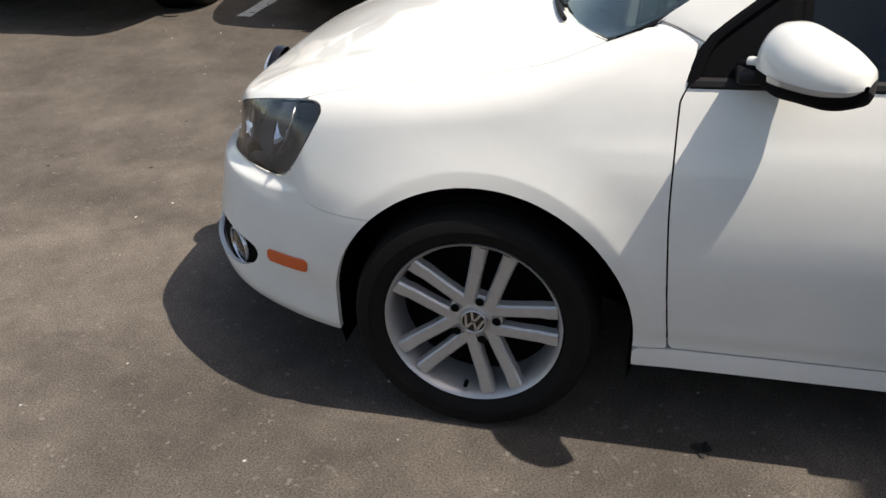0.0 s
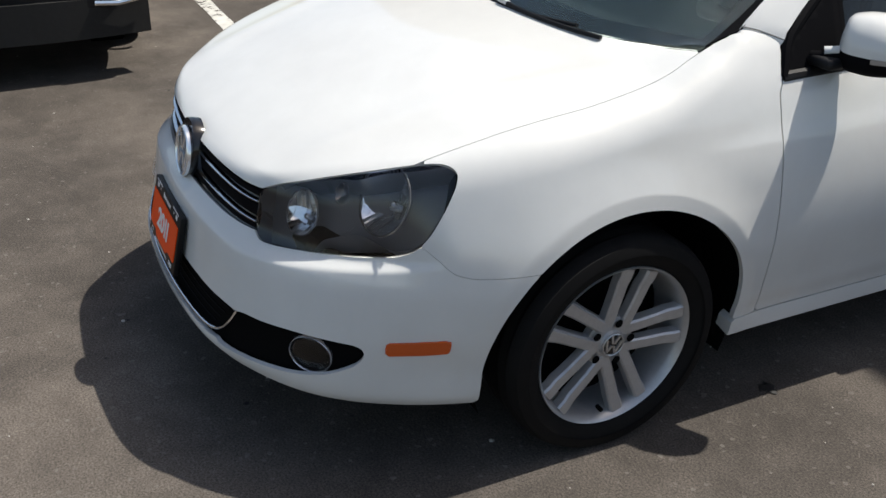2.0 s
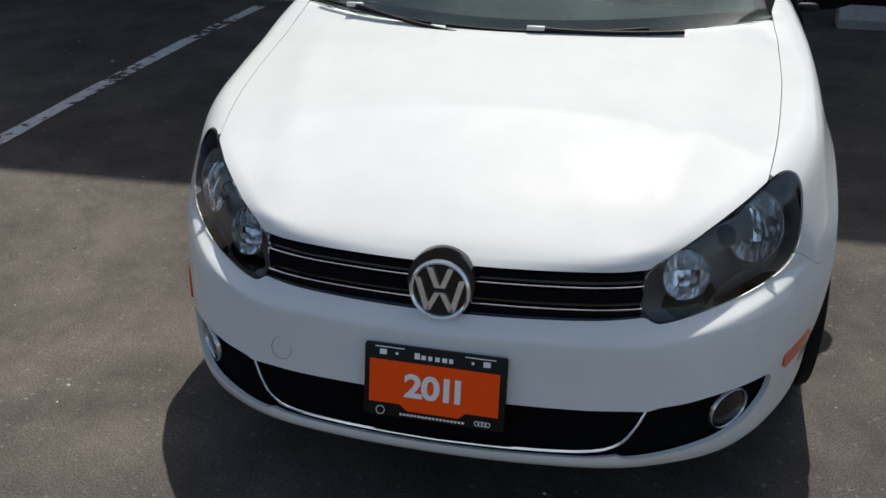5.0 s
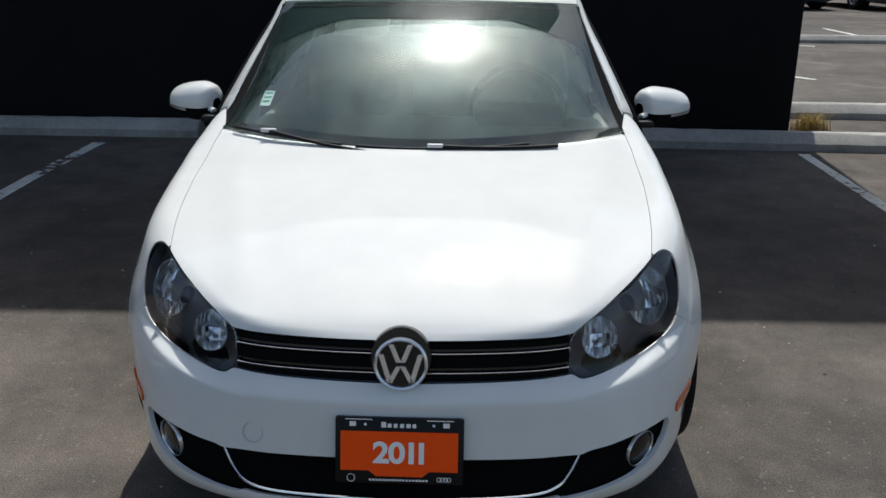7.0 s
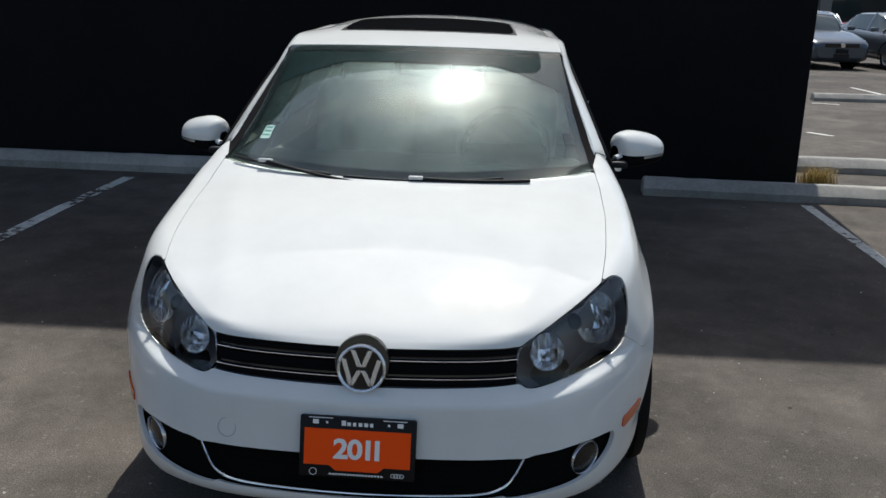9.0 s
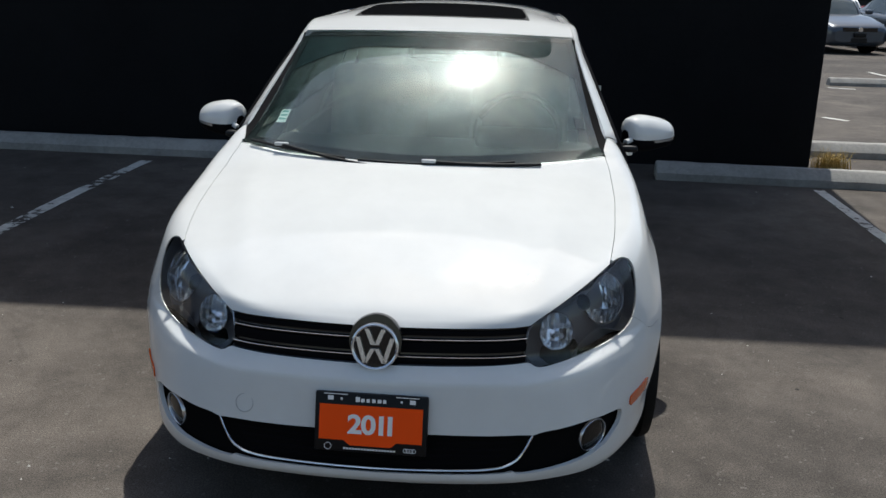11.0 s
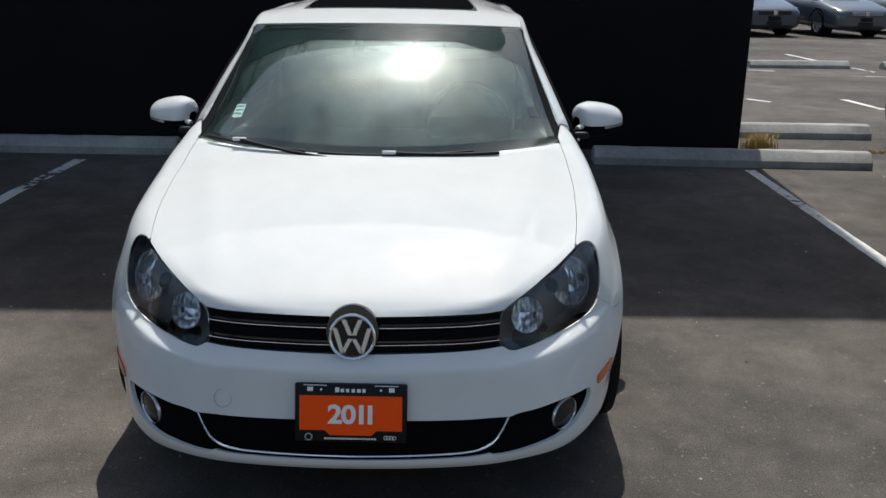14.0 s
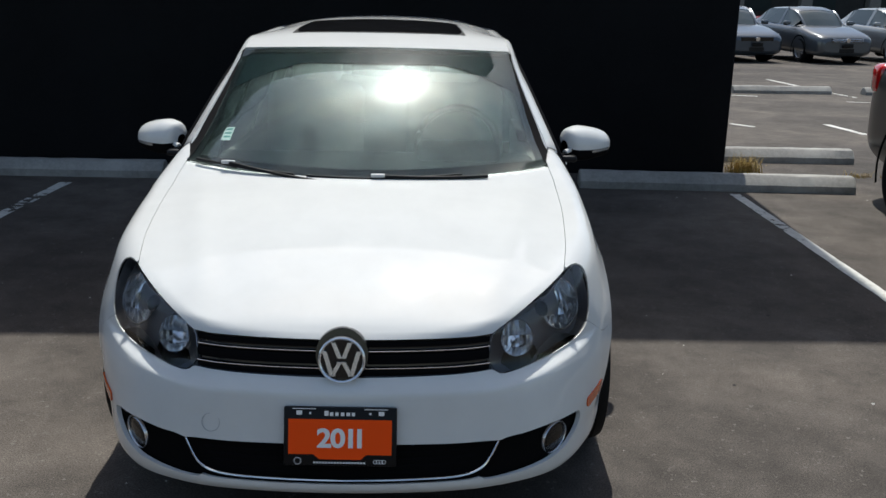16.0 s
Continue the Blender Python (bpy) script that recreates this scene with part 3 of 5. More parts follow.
def ring(r0, r1, depth, m, mat, name, parent, label="", n=64):
    prof = [(r0, 0.0), (r0 + (r1 - r0) * 0.15, depth * 0.8), ((r0 + r1) / 2, depth), (r1 - (r1 - r0) * 0.15, depth * 0.8), (r1, 0.0)]
    bm = bmesh.new()
    v, f = lathe(prof, n, "z")
    me = bpy.data.meshes.new("t")
    me.from_pydata(v, [], f)
    bm.from_mesh(me)
    bpy.data.meshes.remove(me)
    bmesh.ops.recalc_face_normals(bm, faces=bm.faces)
    return part(name, moved(bm, m), mat, parent, label)


def bar2(a, b, w):
    """The outline of a straight stroke from a to b with upright cut ends."""
    return [(a[0] - w / 2, a[1]), (a[0] + w / 2, a[1]), (b[0] + w / 2, b[1]), (b[0] - w / 2, b[1])]


def badge(r, m, parent, mat=CHROME, back=GLOSSBLACK):
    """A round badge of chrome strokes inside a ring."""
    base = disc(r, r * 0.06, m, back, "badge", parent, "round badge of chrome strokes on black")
    ring(r * 0.84, r, r * 0.20, m, mat, "ring", base)
    k, w = r * 0.86, r * 0.185
    strokes = []
    for s in (1, -1):
        strokes += [((s * 0.40 * k, 0.86 * k), (s * 0.09 * k, 0.09 * k)),
                    ((s * 0.83 * k, 0.44 * k), (s * 0.46 * k, -0.80 * k)),
                    ((s * 0.46 * k, -0.80 * k), (s * 0.09 * k, -0.09 * k))]
    for a, b in strokes:
        part("stroke", prism(bar2(a, b, w), r * 0.16, m), mat, base, smooth=False)
    return base


FACE = Matrix(((1, 0, 0, 0), (0, 0, -1, 0), (0, 1, 0, 0), (0, 0, 0, 1)))   # local z looks ahead of the car, local y up
BADGE_M = Matrix.Translation((0.001, 0.052, 0.626)) @ Matrix.Rotation(radians(-9), 4, "X") @ FACE
hump = disc(0.077, 0.030, Matrix.Translation((0.001, 0.083, 0.634)) @ Matrix.Rotation(radians(-12), 4, "X") @ FACE, GLOSSBLACK, "badge_housing", grille, "round black housing behind the badge")
badge(0.069, BADGE_M, grille, material("badge_silver", (0.88, 0.89, 0.90), 0.20, 0.85))

# lower grille: dark back, slats and a thin chrome line
lower = front_panel("lower_grille", lambda p: np.maximum(LOWER_GRILLE(np.abs(p[..., 0]), p[..., 2]) - 0.004, p[..., 1] - 0.4), DARK, "black lower grille with a thin chrome line", lift=-0.040, depth=0)
for i in range(5):
    z = 0.304 + i * 0.018
    w = 0.36 + 0.016 * i
    xs = np.linspace(-w, w, 50)
    part("slat", ribbon(xs, np.full_like(xs, z), 0.007, 0.0, 0.014, -0.022), SLATBLACK, lower)
ct = np.linspace(-1, 1, 90)
cx = np.sign(ct) * spline((0, 0), (0.62, 0.30), (0.74, 0.365), (0.84, 0.408), (0.92, 0.434), (1.0, 0.455))(np.abs(ct))
cz = spline((0, 0.289), (0.62, 0.292), (0.74, 0.297), (0.84, 0.313), (0.92, 0.342), (1.0, 0.381))(np.abs(ct))
cy = nose_y(cx, cz)
part("trim_line", tube([(x, y + 0.006, z) for x, y, z in zip(cx, cy, cz)], 0.0036), CHROME, lower, "thin chrome line round the lower grille")

FOGS = []
for s in (1, -1):
    pocket = front_panel("fog_pocket", lambda p: np.maximum(np.maximum(FOG(np.abs(p[..., 0]), p[..., 2]) - 0.004, p[..., 1] - 0.6), np.maximum(0.1 - s * p[..., 0], 0.047 - np.hypot((np.abs(p[..., 0]) - 0.630) / 0.88, p[..., 2] - 0.333))), SLATBLACK, "black fog lamp pocket", lift=-0.026, depth=0)
    fx, fz = 0.630, 0.333
    fy = float(nose_y(fx, fz)[0])
    fm = Matrix.Translation((s * fx, fy + 0.030, fz)) @ Matrix.Rotation(s * radians(45), 4, "Z") @ Matrix.Rotation(radians(4), 4, "X") @ FACE @ Matrix.Diagonal((1.06, 1, 1, 1))
    fog = ring(0.0485, 0.0525, 0.010, fm, CHROME, "fog_lamp", pocket, "round fog lamp with a chrome ring")
    fog.data.materials[0] = material("satin_ring", (0.62, 0.62, 0.63), 0.25, 0.9)
    FOGS.append((fm, fog))
    disc(0.045, 0.004, fm @ Matrix.Translation((0, 0, 0.0)), LAMPGLASS, "lens", fog, dome=0.006)
    # amber marker on the bumper's side
    mk = outline([(0.309, 0.364), (0.310, 0.397), (0.441, 0.410), (0.438, 0.375)], 0.12)
    front_panel("side_marker", lambda p: np.maximum(np.maximum(mk(p[..., 1], p[..., 2]), 0.6 - s * p[..., 0]), p[..., 1] - 0.6), AMBER, "amber side marker lamp", depth=0.008, lift=0.005)
cap_y = float(nose_y(-0.375, 0.436)[0])
ring(0.0255, 0.0275, 0.0012, Matrix.Translation((-0.375, cap_y - 0.0005, 0.438)) @ Matrix.Rotation(radians(-9), 4, "Z") @ Matrix.Rotation(radians(-14), 4, "X") @ FACE, material("seam_grey", (0.42, 0.42, 0.42), 0.5), "tow_eye_cap", bumper)

# ---- headlamps ----
SILVER = material("reflector_silver", (0.92, 0.94, 0.96), 0.20, 1.0)
LAMPBODY = material("lamp_housing", (0.095, 0.103, 0.12), 0.32)


def bowl(r, depth, m, parent, name="reflector", mat=None, facets=11, seed=1):
    """A mirror bowl of upright facets, each tilted a little on its own, with its bulb and bezel."""
    rnd = random.Random(seed)
    vs, fs = [], []
    edges = [-1 + 2 * i / facets for i in range(facets + 1)]
    for a, b in zip(edges, edges[1:]):
        rows = 3
        tilt, turn_, sink = rnd.uniform(-0.16, 0.16), rnd.uniform(-0.22, 0.22), rnd.uniform(-0.05, 0.02)
        for k in range(rows):
            quad = []
            for x, f in ((a, k / rows), (b, k / rows), (b, (k + 1) / rows), (a, (k + 1) / rows)):
                half = math.sqrt(max(1 - x * x, 0.0)) + 0.02
                y = (-1 + 2 * f) * half
                q2 = min(x * x + y * y, 1.0)
                z = depth * (q2 - 1) + r * (tilt * (y - (-1 + 2 * (k + 0.5) / rows) * half) + turn_ * (x - (a + b) / 2) + sink)
                quad.append(len(vs))
                vs.append(m @ Vector((r * x, r * y, z)))
            fs.append(tuple(quad))
    ob = part(name, (vs, fs), mat or SILVER, parent, "faceted silver reflector", smooth=False)
    disc(r * 0.15, r * 0.30, m @ Matrix.Translation((0, 0, -depth * 0.80)), BULB, "bulb", ob, dome=r * 0.10, n=20)
    ring(r * 0.97, r * 1.04, r * 0.05, m, BEZEL, "bezel", ob)
    return ob


BULB = material("bulb_shield", (0.35, 0.37, 0.40), 0.2, 0.8)
BEZEL = material("lamp_bezel", (0.16, 0.16, 0.17), 0.25, 0.6)
FOGSILVER = material("fog_reflector", (0.10, 0.10, 0.105), 0.14, 0.95)
for fm, fog in FOGS:
    bowl(0.043, 0.022, fm @ Matrix.Translation((0, 0, -0.004)), fog, mat=FOGSILVER, facets=7, seed=5)
for s in (1, -1):
    lens = front_panel("headlamp", lambda p: np.maximum(lamp_line(p), 0.2 - s * p[..., 0]), LAMPGLASS, "clear headlamp with two round silver reflectors", depth=0.004)
    front_panel("lamp_housing", lambda p: np.maximum(lamp_line(p) - 0.004, 0.2 - s * p[..., 0]), LAMPBODY, parent=lens, lift=-0.095, depth=-0.078)
    for x, z, r, back in ((0.641, 0.694, 0.077, 0.074), (0.506, 0.634, 0.053, 0.054), (0.585, 0.704, 0.022, 0.040)):
        y = float(nose_y(x, z)[0])
        bowl(r, r * 0.75, Matrix.Translation((s * (x - 0.004), y + back, z)) @ Matrix.Rotation(s * radians(10), 4, "Z") @ Matrix.Rotation(radians(-26), 4, "X") @ FACE, lens, mat=SILVER if r > 0.03 else FOGSILVER, facets=13 if r > 0.06 else 9, seed=int(r * 1000))

# ---- dealer plate ----
PLATE_M = Matrix.Translation((0.001, -0.020, 0.4215)) @ Matrix.Rotation(radians(-13), 4, "X") @ FACE
plate = thing("dealer_plate", "orange dealer plate reading 2011 in a black frame on the bumper", "plate")
FRAMEBLACK = material("plate_frame_black", (0.006, 0.006, 0.007), 0.4, 0.0, Specular_IOR_Level=0.2)
bm = box(-0.160, 0.160, -0.084, 0.084, -0.012, 0.006, 0.005)
part("plate_frame", moved(bm, PLATE_M), FRAMEBLACK, plate, "black plastic plate frame")
part("card", prism([(-0.146, -0.050), (-0.075, -0.050), (-0.058, -0.064), (0.058, -0.064), (0.075, -0.050), (0.146, -0.050), (0.146, 0.050), (-0.146, 0.050)], 0.0085, PLATE_M), ORANGE, plate, "orange card", smooth=False)
for ch, x in (("2", -0.045), ("0", -0.006), ("1", 0.030), ("1", 0.055)):
    written("digit", ch, 0.074, LETTER, PLATE_M @ Matrix.Translation((x, -0.006, 0.0093)) @ Matrix.Diagonal((1.12, 1, 1, 1)), plate, "white digit of the year 2011", bold=0.031)
for x0, x1, y0, y1 in [(-0.045 + 0.0155 * k, -0.045 + 0.0155 * k + w, 0.060, 0.060 + h) for k, w, h in ((0, 0.012, 0.014), (1, 0.010, 0.010), (2, 0.009, 0.010), (3, 0.010, 0.010), (4, 0.011, 0.010), (5, 0.009, 0.010))] + [(-0.075 + 0.0083 * k, -0.075 + 0.0083 * k + 0.0058, -0.0765, -0.0715) for k in range(18)] + [ (-0.124, -0.108, 0.062, 0.074), (0.108, 0.124, 0.062, 0.074), (-0.088, -0.082, 0.064, 0.070), (0.082, 0.088, 0.064, 0.070)]:
    part("print_bar", moved(box(x0, x1, y0, y1, 0.005, 0.0066), PLATE_M), LETTER, plate, smooth=False)
for x0, x1 in ((-0.135, -0.068), (0.068, 0.135)):
    part("frame_edge", moved(box(x0, x1, 0.0785, 0.0805, 0.004, 0.0068), PLATE_M), LETTER, plate, smooth=False)
for x, r in ((-0.120, 0.0105), (0.100, 0.0062), (0.108, 0.0062), (0.116, 0.0062), (0.124, 0.0062)):
    ring(r - 0.0018, r, 0.001, PLATE_M @ Matrix.Translation((x, -0.070, 0.006)), LETTER, "print_ring", plate, n=24)


# ---- flank: doors, sills, rear ----
def side_panel(name, keep, mat, s, label="", u=(1.2, 4.0), v=(0.17, 0.96), lift=0.0, depth=0.014, parent=None):
    us, vs = np.arange(u[0], u[1], 0.016), np.arange(v[0], v[1], 0.014)
    verts, faces = cut(side_point, us, vs, lambda p: keep(p[..., 1], p[..., 2]), depth, lift, ("side", u, v))
    verts = np.array(verts)
    if s < 0:
        verts[:, 0] *= -1
    else:
        faces = [q[::-1] for q in faces]
    return part(name, (verts, faces), mat, parent or car, label, angle=40)


def rear_arch(y, z):
    return np.minimum(np.hypot(y - WHEEL_Y - 2.578, z - WHEEL_Z) - 0.352, np.maximum(np.abs(y - WHEEL_Y - 2.578) - 0.352, z - WHEEL_Z))


BELT = spline((1.2, 0.918), (1.6, 0.928), (2.3, 0.945), (3.2, 0.965), (4.4, 0.98))
for s in (1, -1):
    door = side_panel("front_door", lambda y, z: np.maximum(np.maximum(DOOR_Y(z) + 0.002 - y, y - 2.36), np.maximum(0.284 - z, z - BELT(y))), WHITE, s, "white front door with a sharp shoulder line")
    side_panel("rear_door", lambda y, z: np.maximum(np.maximum(2.365 - y, y - 3.26), np.maximum(np.maximum(0.284 - z, z - BELT(y)), 0.004 - rear_arch(y, z))), WHITE, s, "white rear door")
    side_panel("sill", lambda y, z: np.maximum(np.maximum(1.268 - y, y - 3.12), np.maximum(0.226 - z, z - 0.279)), WHITE, s, "white sill", depth=0.05)
    side_panel("rear_quarter", lambda y, z: np.maximum(np.maximum(np.maximum(3.265 - y, -rear_arch(y, z)), y - 3.98), np.maximum(0.22 - z, z - BELT(y))), WHITE, s, "white rear quarter panel")
    hm = Matrix.Translation((s * 0.895, 2.22, 0.80))
    part("door_handle", moved(box(-0.012, 0.016, -0.085, 0.085, -0.014, 0.014, 0.008), hm), WHITE, door)
back_keep = lambda p: np.maximum(0.22 - p[..., 2], p[..., 2] - 0.98)


def rear_point(u, v):
    o = np.stack([u, np.full_like(u, 3.2), v], -1)
    return solve(o, np.broadcast_to(np.array([0, 1.0, 0]), o.shape), body, 0.1, 1.3)


part("rear_bumper", cut(rear_point, np.linspace(-0.83, 0.83, 70), np.linspace(0.2, 0.97, 34), back_keep, 0.01), WHITE, car, "white rear bumper and tailgate")
# underbody and filler box, unseen: added so no sun leaks through the body
part("underbody", box(-0.80, 0.80, 1.26, 3.08, 0.20, 0.258), DARK, car, smooth=False)
part("bay_filler", box(-0.56, 0.56, 0.22, 1.245, 0.245, 0.60, 0.05), DARK, car, smooth=False)
part("floor_pan", box(-0.74, 0.74, 1.30, 3.9, 0.262, 0.30), DARK, car, smooth=False)
part("bulkhead", box(-0.70, 0.70, 1.25, 1.28, 0.27, 0.90), DARK, car, smooth=False)


# ---- wheels ----
def arc(r, a0, a1, n):
    return [(r * math.cos(a0 + (a1 - a0) * i / n), r * math.sin(a0 + (a1 - a0) * i / n)) for i in range(n + 1)]


def wheel(parent, pos, s, turn=0.0, radius=0.316, rim_r=0.212, width=0.195, alloy=ALLOY, detail=True):
    """A road wheel that faces s along x: tyre, rim, five pairs of spokes, hub."""
    m = Matrix.Translation(pos) @ Matrix.Rotation(0 if s > 0 else math.pi, 4, "Z") @ Matrix.Rotation(turn, 4, "X")
    w, h = width / 2, rim_r
    root = part("wheel", ([m @ Vector(v) for v in lathe([(h * 0.93, -w * 0.8), (h * 0.95, w * 0.2), (h * 0.965, w * 0.62), (h * 1.0, w * 0.80), (h * 1.03, w * 0.86), (h * 1.035, w * 0.78), (h * 1.0, w * 0.6), (h * 0.99, -w * 0.8), (h * 0.93, -w * 0.8)], 64)[0]], lathe([(0, 0)] * 9, 64)[1]), alloy, parent, "silver alloy wheel with five pairs of spokes")
    R = radius
    prof = [(h * 1.0, -w * 0.85), (h * 1.2, -w), (R * 0.93, -w * 0.98), (R * 0.985, -w * 0.8)]
    for g in (-0.45, 0.0, 0.45):
        prof += [(R, w * (g - 0.16)), (R * 0.976, w * (g - 0.04)), (R * 0.976, w * (g + 0.04)), (R, w * (g + 0.16))]
    prof += [(R * 0.985, w * 0.80), (R * 0.955, w * 0.95), (R * 0.90, w * 1.0), (R * 0.86, w * 1.015), (h * 1.25, w * 0.99), (h * 1.10, w * 0.92), (h * 1.03, w * 0.80)]
    v, f = lathe(prof, 72)
    part("tyre", ([m @ Vector(p) for p in v], f), RUBBER, root, "black road tyre")
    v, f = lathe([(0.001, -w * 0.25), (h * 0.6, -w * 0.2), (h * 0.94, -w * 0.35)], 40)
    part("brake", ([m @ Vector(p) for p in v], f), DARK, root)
    face = w * 0.74
    for i in range(5):
        base = 2 * math.pi * i / 5 + math.pi / 2
        for e in (1, -1):
            # each spoke: a tapered, crowned bar from the hub out to the rim
            vs, fs = [], []
            for k in range(9):
                q = k / 8
                r = h * (0.17 + 0.795 * q)
                off = e * h * (0.118 + 0.062 * q)
                hw = h * (0.080 - 0.008 * math.sin(q * math.pi) + 0.008 * q)
                top = face - 0.006 - 0.010 * (1 - q) ** 2 + (0.006 * q if q > 0.8 else 0)
                for dy, dz in ((-hw * 1.1, -0.026), (-hw, -0.004), (-hw * 0.72, 0.001), (hw * 0.72, 0.001), (hw, -0.004), (hw * 1.1, -0.026)):
                    y, z = r, off + dy
                    c, sn = math.cos(base), math.sin(base)
                    vs.append(m @ Vector((top + dz, y * c - z * sn, y * sn + z * c)))
            for k in range(8):
                for j in range(5):
                    fs.append((k * 6 + j, k * 6 + j + 1, k * 6 + 7 + j, k * 6 + 6 + j))
            part("spoke", (vs, [q[::-1] for q in fs]), alloy, root)
    hub = part("hub", ([m @ Vector(p) for p in lathe([(h * 0.34, face - 0.045), (h * 0.32, face - 0.024), (h * 0.27, face - 0.019), (h * 0.17, face - 0.014), (h * 0.15, face - 0.006)], 40)[0]], lathe([(0, 0)] * 5, 40)[1]), alloy, root)
    tm = m @ Matrix.Translation((face - 0.008, 0, 0)) @ Matrix(((0, 0, 1, 0), (1, 0, 0, 0), (0, 1, 0, 0), (0, 0, 0, 1)))
    if detail:
        badge(h * 0.152, tm, hub, material("cap_silver", (0.55, 0.55, 0.55), 0.3, 0.8))
        for i in range(5):
            a = 2 * math.pi * i / 5 + math.pi / 2 + math.pi / 5 * 0
            q = tm @ Matrix.Translation((h * 0.262 * math.cos(a), h * 0.262 * math.sin(a), -0.002))
            disc(h * 0.052, 0.001, q, DARK, "bolt_hole", hub, n=16)
        disc(0.006, 0.02, m @ Matrix.Translation((face - 0.012, 0.03, -h * 0.86)) @ Matrix.Rotation(radians(90), 4, "Y"), DARK, "valve", root, n=10)
    else:
        disc(h * 0.15, 0.004, tm, alloy, "hub_cap", hub, n=20)
    return root


for s in (1, -1):
    wheel(car, (s * 0.786, WHEEL_Y, 0.302), s, radians(-15), 0.304, 0.2165)
    wheel(car, (s * 0.780, WHEEL_Y + 2.578, 0.302), s, radians(20), 0.304, 0.2165, detail=False)
    for y, rl in ((ARCH_Y, ARCH_R + 0.014), (WHEEL_Y + 2.578, 0.368)):
        vs = []
        for a in np.linspace(radians(-20), radians(200), 40):
            py, pz = y + rl * math.cos(a), WHEEL_Z + rl * math.sin(a)
            out = float(side_point(np.array([py]), np.array([max(pz, 0.24)]))[0, 0]) - 0.016
            vs += [(s * 0.50, py, pz), (s * out, py, pz)]
        vs2 = [(s * 0.50, y, WHEEL_Z)]
        fs = [(2 * i, 2 * i + 1, 2 * i + 3, 2 * i + 2) for i in range(39)]
        fs += [(2 * i, 2 * i + 2, 80) for i in range(39)]
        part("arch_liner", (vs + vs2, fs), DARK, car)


# ---- greenhouse ----
def along(points, n):
    """n points on a smooth curve through points, evenly spaced."""
    p = np.array(points, float)
    s = np.concatenate([[0], np.cumsum(np.linalg.norm(np.diff(p, axis=0), axis=1))])
    q = np.linspace(0, s[-1], n)
    return np.stack([spline(*zip(s, p[:, i]))(q) for i in range(3)], -1)


def loft(a, b, n, bulge=(0, 0, 0), power=1.0):
    """Rows of points from curve a to curve b, bulging out between them."""
    t = np.linspace(0, 1, n)[None, :, None]
    return a[:, None] * (1 - t) + b[:, None] * t + np.array(bulge)[None, None] * (4 * t * (1 - t)) ** power


def sheet(P, thick=0.01, flip=False):
    """A closed plate from a grid of points."""
    nu, nv, _ = P.shape
    du, dv = np.gradient(P, axis=0), np.gradient(P, axis=1)
    N = np.cross(du, dv)
    N /= np.maximum(np.linalg.norm(N, axis=-1, keepdims=True), 1e-9)
    if flip:
        N = -N
    verts = np.concatenate([P.reshape(-1, 3), (P - thick * N).reshape(-1, 3)])
    k = nu * nv
    faces = []
    for i in range(nu - 1):
        for j in range(nv - 1):
            a = i * nv + j
            q = (a, a + nv, a + nv + 1, a + 1)
            faces += [q[::-1] if flip else q, tuple(x + k for x in (q if flip else q[::-1]))]
    edge = [i * nv for i in range(nu)] + [(nu - 1) * nv + j for j in range(1, nv)] + [i * nv + nv - 1 for i in range(nu - 2, -1, -1)] + [j for j in range(nv - 2, 0, -1)]
    for a, b in zip(edge, edge[1:] + edge[:1]):
        faces.append((a, b, b + k, a + k) if flip else (b, a, a + k, b + k))
    return verts, faces


def screen_point(u, v):
    """The windscreen: u across from -1 to 1, v from the scuttle to the roof."""
    w = 0.694 * (1 - v) + 0.576 * v - 0.006 * np.sin(np.pi * v)
    y = (0.975 + 0.178 * u * u) * (1 - v) + (1.700 + 0.085 * u * u) * v
    z = (0.938 + 0.046 * u * u) * (1 - v) + (1.372 - 0.016 * u * u) * v
    b = np.sin(np.pi * v)
    sag = np.sin(np.pi * np.clip(v, 0, 1) ** 0.7) * (0.045 * u ** 4)
    return np.stack([w * u, y - 0.020 * b * (1 - u ** 4), z + 0.030 * b * (1 - 0.35 * u * u) - sag], -1)


uu, vv = np.meshgrid(np.linspace(-1, 1, 49), np.linspace(0, 1, 31), indexing="ij")
windscreen = part("windscreen", sheet(screen_point(uu, vv), 0.005), SCREEN, car, "greenish windscreen that mirrors the sky")
# black printed border: a frame laid under the glass
FRIT = material("screen_border", (0.006, 0.007, 0.008), 0.9, 0.0, Specular_IOR_Level=0.05)
for name, us, vs in (("border_low", np.linspace(-1, 1, 49), np.linspace(0.0, 0.085, 5)), ("border_top", np.linspace(-1, 1, 49), np.linspace(0.962, 1.0, 4))):
    a, b = np.meshgrid(us, vs, indexing="ij")
    P = screen_point(a, b)
    P[..., 2] -= 0.009
    part(name, sheet(P, 0.002), FRIT, windscreen)
for s in (1, -1):
    a, b = np.meshgrid(s * np.linspace(0.955, 1.0, 4), np.linspace(0.0, 1.0, 31), indexing="ij")
    P = screen_point(a, b)
    P[..., 2] -= 0.009
    part("border_side", sheet(P, 0.002, s < 0), FRIT, windscreen)
# added film under the glass: veils it like sun glare and mirrored cloud
P = screen_point(*np.meshgrid(np.linspace(-0.96, 0.96, 41), np.linspace(0.06, 0.97, 25), indexing="ij"))
P[..., 2] -= 0.020
part("glare_film", (P.reshape(-1, 3), [(i * 25 + j, i * 25 + 25 + j, i * 25 + 26 + j, i * 25 + 1 + j) for i in range(40) for j in range(24)]), HAZE, windscreen, "added film inside the glass standing in for glare and reflected cloud").visible_shadow = False
